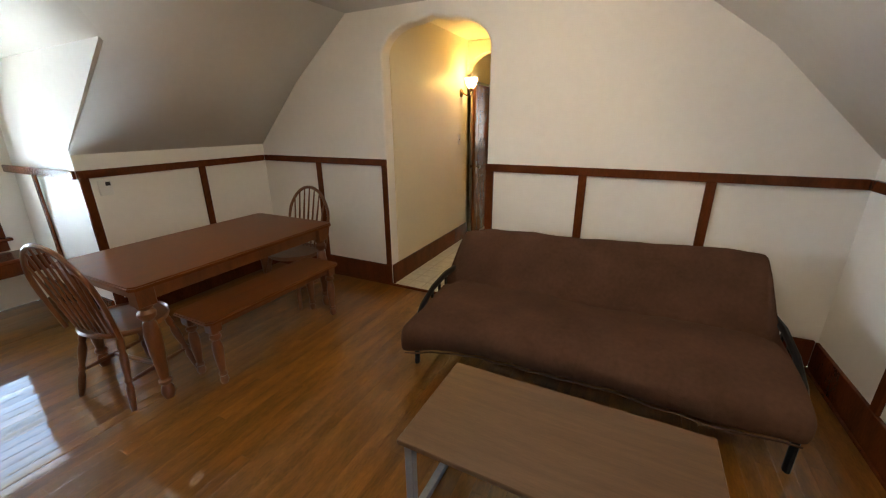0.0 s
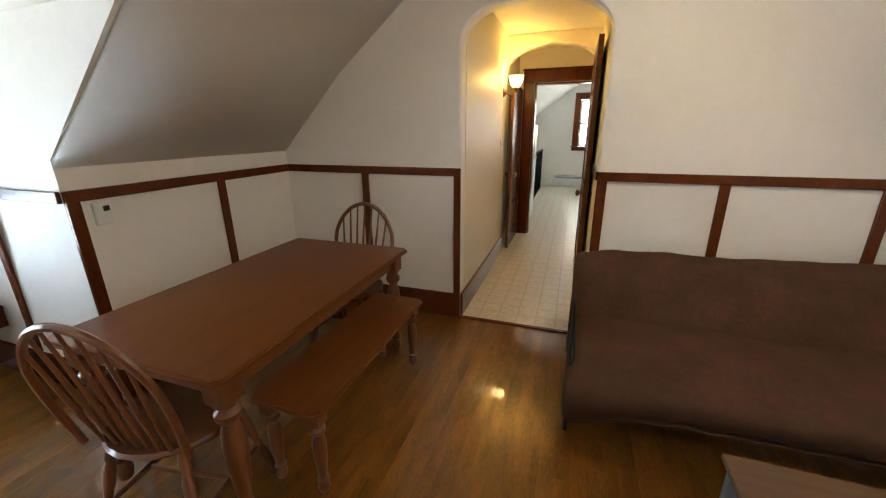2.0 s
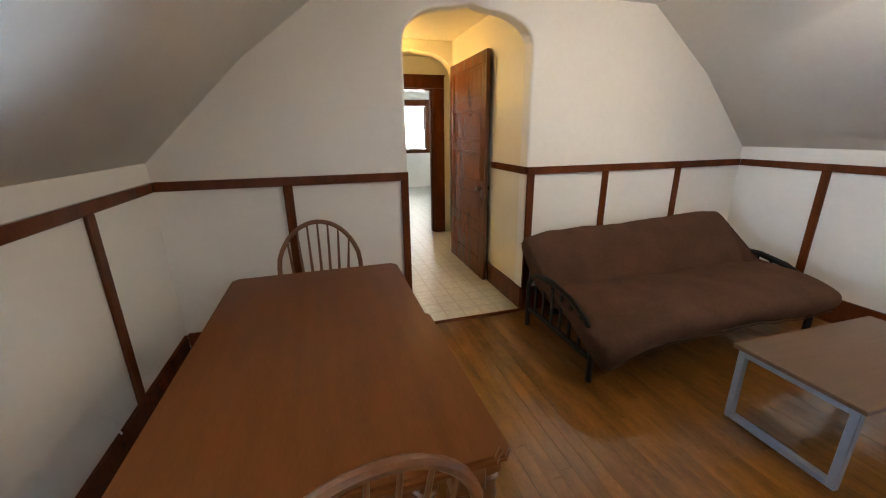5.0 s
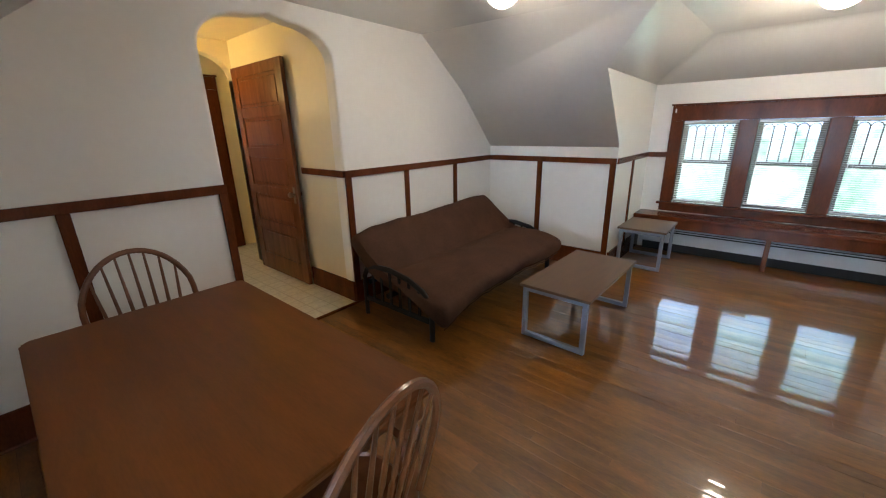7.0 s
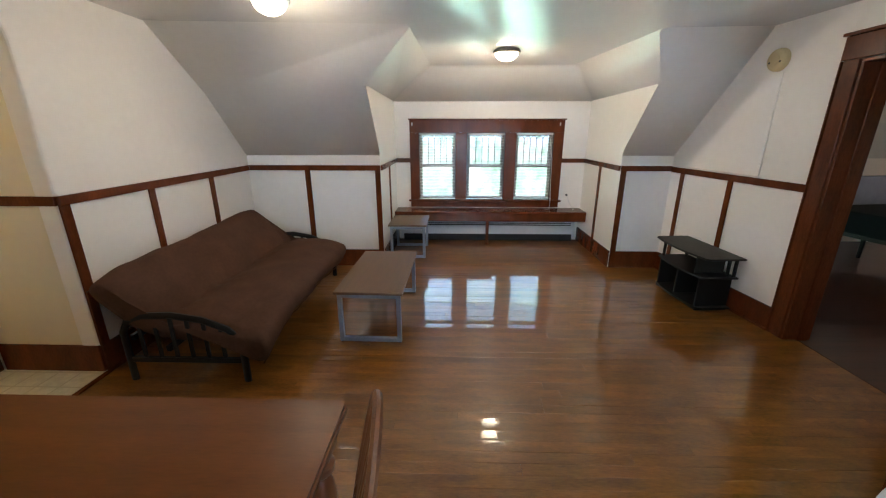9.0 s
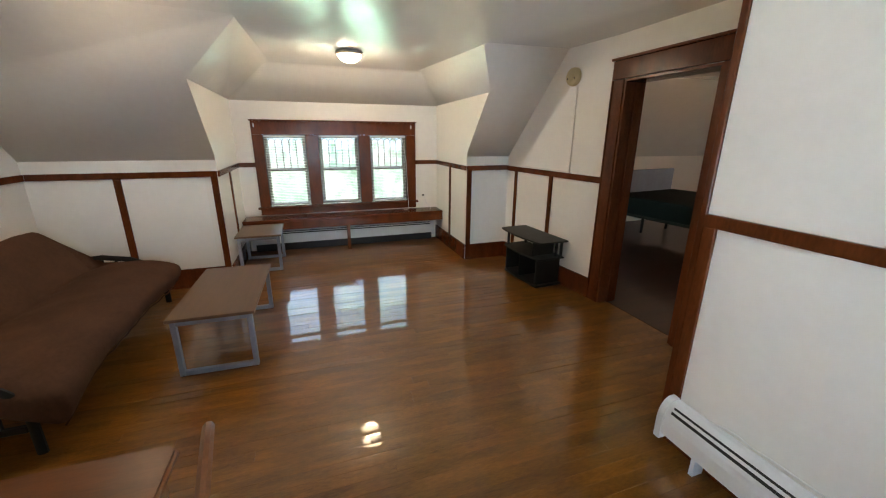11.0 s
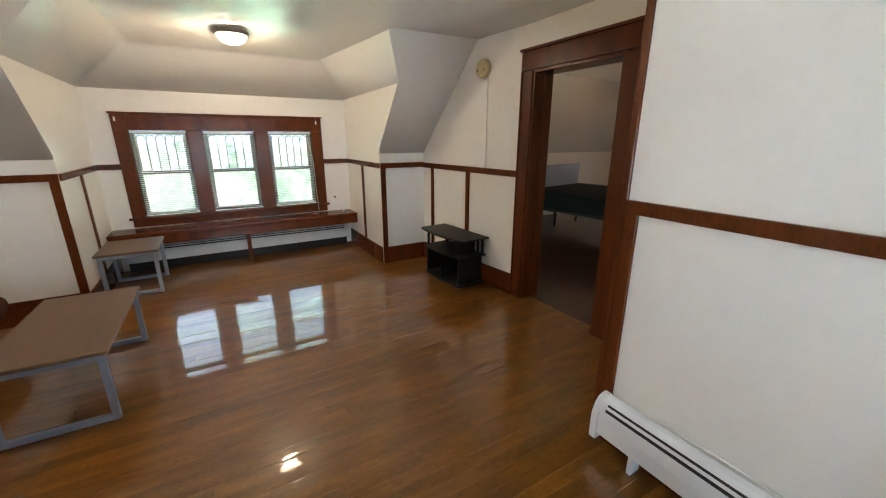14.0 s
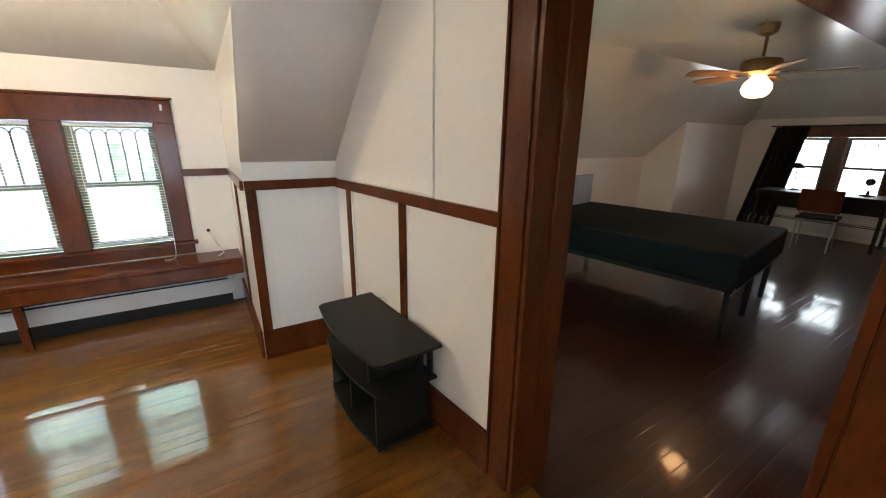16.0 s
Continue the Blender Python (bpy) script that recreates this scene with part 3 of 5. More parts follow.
def panel_door(name, place, w, h, label, lip=0.0):
    """A five-panel leaf; local x across from the hinge, y its thickness."""
    ob = thing(name, place, label, "door")
    t = 0.04
    st = 0.11
    n = 5
    rh = 0.1
    part("stile", box(bmesh.new(), 0, st, -t / 2, t / 2, 0.012, h, 0.003), DOORWOOD, ob)
    part("stile", box(bmesh.new(), w - st, w, -t / 2, t / 2, 0.012, h, 0.003), DOORWOOD, ob)
    gap = (h - 0.012 - 0.2 - (n) * rh) / n
    z = 0.012
    part("bottom_rail", box(bmesh.new(), st, w - st, -t / 2 + 0.001, t / 2 - 0.001, z, z + 0.2, 0.003), DOORWOOD, ob)
    z += 0.2
    for i in range(n):
        bm = box(bmesh.new(), st, w - st, -0.007, 0.007, z, z + gap)
        for sgn in (-1, 1):
            box(bm, st + 0.03, w - st - 0.03, *sorted((sgn * 0.006, sgn * 0.012)), z + 0.03, z + gap - 0.03, 0.004)
        part("panel", bm, DOORWOOD, ob)
        z += gap
        part("cross_rail", box(bmesh.new(), st, w - st, -t / 2 + 0.001, t / 2 - 0.001, z, min(h, z + rh), 0.003), DOORWOOD, ob)
        z += rh
    for sgn in (-1, 1):
        ax = Matrix.Translation((w - 0.055, sgn * t / 2, 0.95)) @ Matrix.Rotation(-sgn * math.pi / 2, 4, "X")
        kn = part("knob", lathe(bmesh.new(), [(0.012, 0.001), (0.012, 0.025), (0.024, 0.032), (0.028, 0.045), (0.022, 0.058), (0.006, 0.062)], 14, axis=ax), BRASS, ob, "dark aged brass knob", smooth=True)
        part("escutcheon", box(bmesh.new(), w - 0.075, w - 0.035, *sorted((sgn * (t / 2 + 0.0005), sgn * (t / 2 + 0.003))), 0.86, 1.02, 0.001), BRASS, ob)
    return ob


panel_door("door_3", pose(A1 - 0.04, 1.72, 0, 0, 0, -90), 1.02, 2.17, "tall dark varnished five-panel door standing open against the hall wall")
tagged(bpy.data.objects["door_3"], kind="structure")
panel_door("door_4", pose(0.055, 2.7, 0, 0, 0, -90), 0.74, 1.98, "varnished wooden door standing open into the hall")
tagged(bpy.data.objects["door_4"], kind="structure")


# ---- windows ----
def sash(parent, x0, x1, z0, z1, y, rail=0.04, lancets=0):
    fr = bmesh.new()
    box(fr, x0, x0 + rail, y, y + 0.03, z0, z1, 0.002)
    box(fr, x1 - rail, x1, y, y + 0.03, z0, z1, 0.002)
    box(fr, x0 + rail, x1 - rail, y + 0.001, y + 0.029, z0, z0 + rail, 0.002)
    box(fr, x0 + rail, x1 - rail, y + 0.001, y + 0.029, z1 - rail, z1, 0.002)
    f = part("sash", fr, WHITEWOOD, parent, "painted sash frame")
    pane = part("pane", box(bmesh.new(), x0 + rail, x1 - rail, y + 0.012, y + 0.016, z0 + rail, z1 - rail), GLASS, f)
    pane.visible_shadow = False
    a, b = x0 + rail, x1 - rail
    for i in range(lancets):
        w = (b - a) / lancets
        c = a + (i + 0.5) * w
        pts = [(a + i * w, z0 + rail)]
        for k in range(9):
            q = math.pi * k / 8
            pts.append((c - w / 2 * math.cos(q), z1 - rail - w * 0.62 + w * 0.55 * math.sin(q)))
        pts.append((a + (i + 1) * w, z0 + rail))
        part("lancet_muntin", sweep(bmesh.new(), [(p[0], y + 0.006, p[1]) for p in pts], 0.0115, 0.012, up=(0, 1, 0)), WHITEWOOD, f)
    return f


WHITEWOOD = material("sash_paint", (0.2, 0.19, 0.17), 0.4, vary=0.06, scale=8)


def window_unit(name, place, lights, za, zb, meet, label, outer, lancets=5, head=0.17, apron=0.085, side_stop=True):
    """Several double-hung lights in one casing. Local x across, y outwards, z up; lights: (x0, x1)."""
    ob = thing(name, place, label, "window")
    tagged(ob, kind="structure")
    a, b = outer
    part("head_casing", box(bmesh.new(), a, b, -0.028, -0.002, zb + 0.0005, zb + head, 0.004), TRIM, ob)
    part("head_jamb", box(bmesh.new(), lights[0][0] - 0.03, lights[-1][1] + 0.03, -0.0015, 0.06, zb + 0.001, zb + 0.034), TRIM, ob)
    part("cap", box(bmesh.new(), a - 0.015, b + 0.015, -0.045, -0.002, zb + head + 0.001, zb + head + 0.018, 0.004), TRIM, ob)
    edges = [(a, lights[0][0])] + [(lights[i][1], lights[i + 1][0]) for i in range(len(lights) - 1)] + [(lights[-1][1], b)]
    for i, (p, q) in enumerate(edges):
        part("side_casing" if i in (0, len(edges) - 1) else "mullion", box(bmesh.new(), p, q, -0.024, 0.06, za, zb, 0.004), TRIM, ob)
    part("stool", box(bmesh.new(), a - 0.03, b + 0.03, -0.06, 0.06, za - 0.028, za - 0.002, 0.006), TRIM, ob)
    part("apron", box(bmesh.new(), a, b, -0.022, -0.002, za - 0.028 - apron, za - 0.03, 0.003), TRIM, ob)
    for p, q in lights:
        sash(ob, p + 0.004, q - 0.004, meet - 0.02, zb - 0.002, 0.085, lancets=lancets)
        sash(ob, p + 0.004, q - 0.004, za + 0.002, meet + 0.02, 0.05)
        part("outer_frame", boxes((p - 0.04, p + 0.003, 0.061, 0.138, za, zb), (q - 0.003, q + 0.04, 0.061, 0.138, za, zb), (p + 0.004, q - 0.004, 0.117, 0.139, za, za + 0.02), (p + 0.004, q - 0.004, 0.117, 0.139, zb - 0.02, zb)), WHITEWOOD, ob)
    return ob


def blind(place, x0, x1, za, zb, tilt, label, droop=0.0, group="mini blinds"):
    ob = thing("window_blind", place, label, "blind", group)
    part("headrail", box(bmesh.new(), x0, x1, 0.0, 0.03, zb - 0.028, zb - 0.002, 0.002), BLIND, ob)
    n = int((zb - 0.05 - za) / 0.0215)
    bm = bmesh.new()
    w = x1 - x0 - 0.006
    prism(bm, [(-0.0125, 0), (-0.006, 0.0018), (0, 0.0024), (0.006, 0.0018), (0.0125, 0), (0.006, 0.0011), (0, 0.0016), (-0.006, 0.0011)], "yz", -w / 2, w / 2)
    first = None
    for i in range(n):
        z = zb - 0.045 - i * 0.0215
        sag = droop * max(0, (i - n * 0.72) / (n * 0.28))
        m = Matrix.Translation(((x0 + x1) / 2, 0.016, z - sag * 0.3)) @ Matrix.Rotation(radians(tilt), 4, "X") @ Matrix.Rotation(sag, 4, "Y")
        if first is None:
            first = part("slat", bm, BLIND, ob, place=m)
        else:
            o = first.copy()
            scene.collection.objects.link(o)
            o.parent = ob
            o.matrix_basis = m
    part("bottom_rail", box(bmesh.new(), -w / 2, w / 2, -0.009, 0.009, -0.007, 0.006, 0.002), BLIND, ob, place=Matrix.Translation(((x0 + x1) / 2, 0.016, za + 0.012 - droop * 0.3)) @ Matrix.Rotation(droop, 4, "Y"))
    for x in (x0 + 0.08, x1 - 0.08):
        part("cord", rod(bmesh.new(), (x, 0.03, za + 0.02), (x, 0.03, zb - 0.03), 0.001, seg=5), BLIND, ob)
    part("wand", rod(bmesh.new(), (x0 + 0.04, -0.004, zb - 0.5), (x0 + 0.04, -0.002, zb - 0.03), 0.003, seg=6), WHITEPLASTIC, ob)
    return ob


LE = [(1.88, 2.41), (2.57, 3.115), (3.27, 3.80)]
PE = pose(EW, 0, 0, 0, 0, -90)
window_unit("window_1", PE, LE, 0.615, 1.565, 1.10, "dark-cased triple window with arched leaded upper sashes", (1.753, 3.935))
for (p, q), tilt, droop in zip(LE, (15, 3, 2), (0, 0.035, 0)):
    blind(PE, p + 0.008, q - 0.008, 0.63 if not droop else 0.65, 1.562, tilt, "white slatted mini blind hanging lowered in the window", droop)
PW = pose(WW, 0, 0, 0, 0, 90)
LW = [(-3.80, -3.27), (-3.115, -2.57), (-2.41, -1.88)]
window_unit("window_2", PW, LW, 0.615, 1.565, 1.10, "dark-cased triple window in the west dormer", (-3.935, -1.753), lancets=0)
window_unit("window_3", pose(0, 7.9, 0), [(0.84, 1.42), (1.6, 2.2)], 1.05, 2.16, 1.6, "brown-cased double window in the kitchen gable", (0.70, 2.34), lancets=0, head=0.14)
window_unit("window_5", pose(-0.6, 0, 0, 0, 0, 90), [(5.27, 5.9), (6.0, 6.63)], 0.78, 1.42, 1.1, "brown-cased low window beside the kitchen cabinet", (5.16, 6.74), lancets=0, head=0.09)
window_unit("window_4", pose(0, BS, 0, 0, 0, 180), [(-3.1, -2.6), (-2.42, -1.9)], 0.66, 1.56, 1.1, "dark-cased double window with arched upper sashes", (-3.24, -1.72), lancets=3)

# outside the windows
def backdrop(name, verts, mat, label):
    bm = bmesh.new()
    bm.faces.new([bm.verts.new(v) for v in verts])
    return structure(part(name, bm, mat), label, "backdrop")


backdrop("backdrop_east", [(8.5, 8, -14), (8.5, -14, -14), (8.5, -14, 6), (8.5, 8, 6)], TREES_E, "sunlit green trees outside the window")
backdrop("backdrop_west", [(-6.5, 14, -14), (-6.5, -14, -14), (-6.5, -14, 6), (-6.5, 14, 6)], TREES_W, "bright daylight outside the window")
backdrop("backdrop_north", [(-5, 11, -3), (8, 11, -3), (8, 11, 6), (-5, 11, 6)], TREES_N, "bright daylight outside the window")
backdrop("backdrop_south", [(-5, -16, -3), (9, -16, -3), (9, -16, 6), (-5, -16, 6)], TREES_S, "bright daylight outside the window")


# ---- window seats ----
def window_seat(place, length, label):
    """A long plank seat; local x along the wall, y from the front edge (0) to the wall."""
    ob = thing("plank_bench", place, label, "bench")
    part("seat_board", box(bmesh.new(), 0.004, length - 0.004, 0, 0.335, 0.455, 0.49, 0.006), TRIM, ob)
    part("fascia", box(bmesh.new(), 0.004, length - 0.004, 0.012, 0.034, 0.35, 0.4545, 0.003), TRIM, ob)
    for x in (0.35, length / 2, length - 0.35) if length < 2 else (length / 2 - 0.03,):
        part("leg", prism(bmesh.new(), [(0.04, 0), (0.075, 0), (0.085, 0.4545), (0.036, 0.4545)], "yz", x - 0.022, x + 0.022), TRIM, ob)
    return ob


window_seat(pose(4.062, -1.545, 0, 0, 0, -90), 2.72, "long dark stained plank window seat on one leg")
window_seat(pose(-2.412, -4.145, 0, 0, 0, 90), 2.53, "long dark stained plank window seat in the west dormer")


def baseboard_heater(place, length, label, shut=False):
    """Local x along the wall, y out of the wall is negative."""
    ob = thing("baseboard_heater", place, label, "heater", "baseboard heaters")
    front = [(0.0, 0.285), (-0.03, 0.283), (-0.055, 0.27), (-0.072, 0.248), (-0.084, 0.215), (-0.088, 0.18), (-0.088, 0.105)]
    back = [(-0.081, 0.105), (-0.081, 0.18), (-0.077, 0.212), (-0.066, 0.242), (-0.05, 0.262), (-0.028, 0.275), (-0.006, 0.277), (-0.006, 0.06), (0.0, 0.06)]
    part("cover", prism(bmesh.new(), front + back, "yz", 0.03, length - 0.03), WHITEMETAL, ob)
    for (ya, za), (yb, zb_) in (((-0.0575, 0.2685), (-0.064, 0.2605)), ((-0.0725, 0.2485), (-0.0775, 0.2355))):
        part("vent_slot", prism(bmesh.new(), [(ya, za), (yb, zb_), (yb - 0.002, zb_ + 0.001), (ya - 0.002, za + 0.001)], "yz", 0.06, length - 0.06), DARK, ob, "dark vent slot")
    for p, q in ((0, 0.034), (length - 0.034, length)):
        part("end_cap", prism(bmesh.new(), [(-0.001, 0.07), (-0.001, 0.291), (-0.032, 0.29), (-0.06, 0.275), (-0.078, 0.25), (-0.091, 0.215), (-0.095, 0.18), (-0.095, 0.07)], "yz", p, q), WHITEMETAL, ob)
    part("fin_block", box(bmesh.new(), 0.05, length - 0.05, -0.07, -0.014, 0.115, 0.17), DARK, ob)
    if shut:
        # added dark box: the shade in the gap below the cover, as colour
        part("gap_shade", box(bmesh.new(), 0.04, length - 0.04, -0.084, -0.004, 0.004, 0.104), DARK, ob, "dark filler standing in for the shaded gap below the cover")
    x = 0.2
    while x < length - 0.1 and not shut:
        part("foot_bracket", box(bmesh.new(), x, x + 0.02, -0.075, -0.008, 0.0, 0.114), WHITEMETAL, ob)
        x += 0.85
    return ob


baseboard_heater(pose(-0.074, SN + 0.022, 0, 0, 0, 180), 2.3, "white enamel baseboard heater along the plaster wall")
baseboard_heater(pose(EW - 0.002, -1.6, 0, 0, 0, -90), 2.6, "white baseboard heater under the window seat", True)
baseboard_heater(pose(0.3, 7.898, 0), 1.35, "white baseboard heater below the kitchen window")
baseboard_heater(pose(3.4, BS + 0.002, 0, 0, 0, 180), 2.4, "white baseboard heater below the bedroom window")

# ---- dining set ----
LEG = [(0.026, 0), (0.03, 0.02), (0.036, 0.05), (0.03, 0.09), (0.022, 0.11), (0.034, 0.13), (0.034, 0.15), (0.024, 0.165), (0.03, 0.24), (0.04, 0.4), (0.042, 0.52), (0.034, 0.6), (0.025, 0.63), (0.044, 0.66), (0.046, 0.69), (0.03, 0.715), (0.042, 0.735), (0.042, 0.745)]


def farm_table(name, place, lx, ly, h, leg_r, label, category, inset=0.06, apron=0.09, top=0.028):
    ob = thing(name, place, label, category)
    bm = bmesh.new()
    c = 0.03
    pts = [(-lx / 2 + c, -ly / 2), (lx / 2 - c, -ly / 2), (lx / 2, -ly / 2 + c), (lx / 2, ly / 2 - c), (lx / 2 - c, ly / 2), (-lx / 2 + c, ly / 2), (-lx / 2, ly / 2 - c), (-lx / 2, -ly / 2 + c)]
    prism(bm, pts, "xy", h - top, h)
    bmesh.ops.bevel(bm, geom=[e for e in bm.edges if abs(e.verts[0].co.z - e.verts[1].co.z) < 1e-6], offset=0.008, segments=2, affect="EDGES")
    part("tabletop" if category == "table" else "seat", bm, TABLE, ob, smooth=True)
    k = leg_r / 0.046
    ax, ay = lx / 2 - inset, ly / 2 - inset
    zt = h - top - 0.0005
    for sx in (-1, 1):
        for sy in (-1, 1):
            bm = bmesh.new()
            cut = 0.745
            lathe(bm, [(r * k, s * (zt - apron - 0.02) / cut) for r, s in LEG], 14, (sx * ax, sy * ay, 0))
            box(bm, sx * ax - leg_r, sx * ax + leg_r, sy * ay - leg_r, sy * ay + leg_r, zt - apron - 0.02, zt, 0.004)
            part("leg", bm, CHAIR, ob, smooth=True)
    for s in (-1, 1):
        part("apron", box(bmesh.new(), -ax + leg_r + 0.001, ax - leg_r - 0.001, s * ay - 0.012, s * ay + 0.012, zt - apron, zt, 0.002), CHAIR, ob)
        part("apron", box(bmesh.new(), s * ax - 0.012, s * ax + 0.012, -ay + leg_r + 0.001, ay - leg_r - 0.001, zt - apron, zt, 0.002), CHAIR, ob)
    return ob


farm_table("dining_table", pose(-0.645, -1.288, 0), 0.885, 1.495, 0.735, 0.046, "long brown-stained wooden dining table with turned legs", "table", inset=0.085)
farm_table("dining_bench", pose(-0.222, -1.235, 0), 0.355, 1.11, 0.45, 0.034, "brown-stained wooden bench with turned legs beside the table", "bench", inset=0.065, apron=0.05, top=0.024)


def windsor_chair(place, label):
    """Hoop-back spindle chair; it faces local +y."""
    ob = thing("windsor_chair", place, label, "chair", "chairs at the dining table")
    bm = bmesh.new()
    n = 22
    pts = []
    for i in range(n):
        a = 2 * math.pi * i / n
        r = 1.0 + 0.05 * math.cos(2 * a)
        pts.append((0.225 * r * math.cos(a), 0.21 * math.sin(a) * (1.03 if math.sin(a) > 0 else 0.95)))
    prism(bm, pts, "xy", 0.415, 0.452)
    top = [f for f in bm.faces if len(f.verts) == n and f.calc_center_median().z > 0.44]
    r = bmesh.ops.inset_region(bm, faces=top, thickness=0.05)
    bmesh.ops.translate(bm, vec=(0, -0.01, -0.012), verts=top[0].verts)
    bmesh.ops.bevel(bm, geom=[e for e in bm.edges if not e.is_boundary and abs(e.verts[0].co.z - e.verts[1].co.z) < 1e-6 and e.verts[0].co.z < 0.42], offset=0.012, segments=2, affect="EDGES")
    part("seat", bm, CHAIR, ob, smooth=True)
    hoop = []
    for i in range(25):
        q = math.pi * i / 24
        u = math.sin(q) ** 0.68
        hoop.append((-0.262 * math.cos(q) * (0.80 + 0.20 * min(1, u * 1.6)), -0.165 - 0.105 * u, 0.44 + 0.53 * u))
    part("hoop", sweep(bmesh.new(), hoop, 0.026, 0.024, up=(0, 1, 0.2)), CHAIR, ob, "bent wooden hoop", smooth=True)
    for i in range(7):
        x = (i - 3) * 0.05
        xt = x * 1.18
        q = math.acos(max(-1, min(1, -xt / 0.262)))
        u = math.sin(q) ** 0.68
        a, b = Vector((x * 0.9, -0.155, 0.44)), Vector((xt, -0.165 - 0.105 * u, 0.44 + 0.53 * u - 0.008))
        part("spindle", turned(bmesh.new(), a, b, [(0.006, 0), (0.0085, 0.25), (0.01, 0.36), (0.0065, 0.4), (0.0065, 0.42), (0.009, 0.46), (0.0055, 1)], 8), CHAIR, ob, smooth=True)
    LEGC = [(0.013, 0), (0.018, 0.12), (0.02, 0.3), (0.013, 0.36), (0.021, 0.4), (0.014, 0.45), (0.021, 0.6), (0.022, 0.72), (0.014, 0.8), (0.02, 0.84), (0.015, 1)]
    feet = {}
    for sx in (-1, 1):
        for sy in (-1, 1):
            a, b = Vector((sx * 0.215, sy * 0.205, 0.002)), Vector((sx * 0.145, sy * 0.13, 0.425))
            feet[sx, sy] = (a, b)
            part("leg", turned(bmesh.new(), a, b, LEGC, 10), CHAIR, ob, smooth=True)
    mids = []
    for sx in (-1, 1):
        p, q = (feet[sx, -1][0].lerp(feet[sx, -1][1], 0.38), feet[sx, 1][0].lerp(feet[sx, 1][1], 0.38))
        mids.append(p.lerp(q, 0.5))
        part("stretcher", rod(bmesh.new(), p, q, 0.009, swell=0.006), CHAIR, ob, smooth=True)
    part("stretcher", rod(bmesh.new(), mids[0], mids[1], 0.009, swell=0.006), CHAIR, ob, smooth=True)
    return ob


ch = windsor_chair(pose(-0.585, -1.94, 0, 0, 0, 9), "brown wooden hoop-back spindle chair at the table's south end")
ch2 = copy_thing(ch, pose(-0.635, -0.6, 0, 0, 0, 180))
tagged(ch2, "brown wooden hoop-back spindle chair between table and wall")


# ---- futon ----
def futon(place):
    ob = thing("futon", place, "black tubular metal futon frame with slatted arms", "sofa frame")
    for x in (0.0, 1.93):
        pts = [(-0.27, 0.002), (-0.27, 0.36), (-0.31, 0.44), (-0.42, 0.485), (-0.6, 0.495), (-0.8, 0.46), (-0.95, 0.39), (-1.02, 0.31), (-1.03, 0.24), (-1.03, 0.002)]
        arm = part("arm", sweep(bmesh.new(), [(x, y, z if x or z < 0.3 else 0.3 + (z - 0.3) * 0.9) for y, z in pts], 0.045, 0.03, up=(1, 0, 0)), BLACKMETAL, ob, smooth=True)
        part("lower_rail", box(bmesh.new(), x - 0.015, x + 0.015, -1.01, -0.29, 0.14, 0.175, 0.004), BLACKMETAL, ob)
        for i in range(6):
            y = -0.38 - i * 0.105
            zt = 0.47 if y > -0.75 else 0.47 - (-0.75 - y) * 0.55
            part("arm_slat", box(bmesh.new(), x - 0.006, x + 0.006, y - 0.013, y + 0.013, 0.174, zt if x else 0.3 + (zt - 0.3) * 0.9, 0.002), BLACKMETAL, arm)
    for y, z in ((-1.0, 0.27), (-0.52, 0.22), (-0.3, 0.3)):
        part("long_rail", box(bmesh.new(), 0.02, 1.91, y - 0.016, y + 0.016, z - 0.02, z + 0.02, 0.004), BLACKMETAL, ob)
    for i in range(12):
        x = 0.12 + i * 0.155
        part("deck_slat", box(bmesh.new(), x - 0.012, x + 0.012, -0.99, -0.5, 0.283, 0.293, 0.002), BLACKMETAL, ob)
    part("back_rail", box(bmesh.new(), 0.05, 1.88, -0.17, -0.14, 0.62, 0.65, 0.004), BLACKMETAL, ob)
    for x in (0.2, 0.95, 1.7):
        part("back_slat", sweep(bmesh.new(), [(x, -0.52, 0.24), (x, -0.16, 0.63)], 0.03, 0.02, up=(1, 0, 0)), BLACKMETAL, ob)
    return ob


futon(pose(0.865, 0, 0))


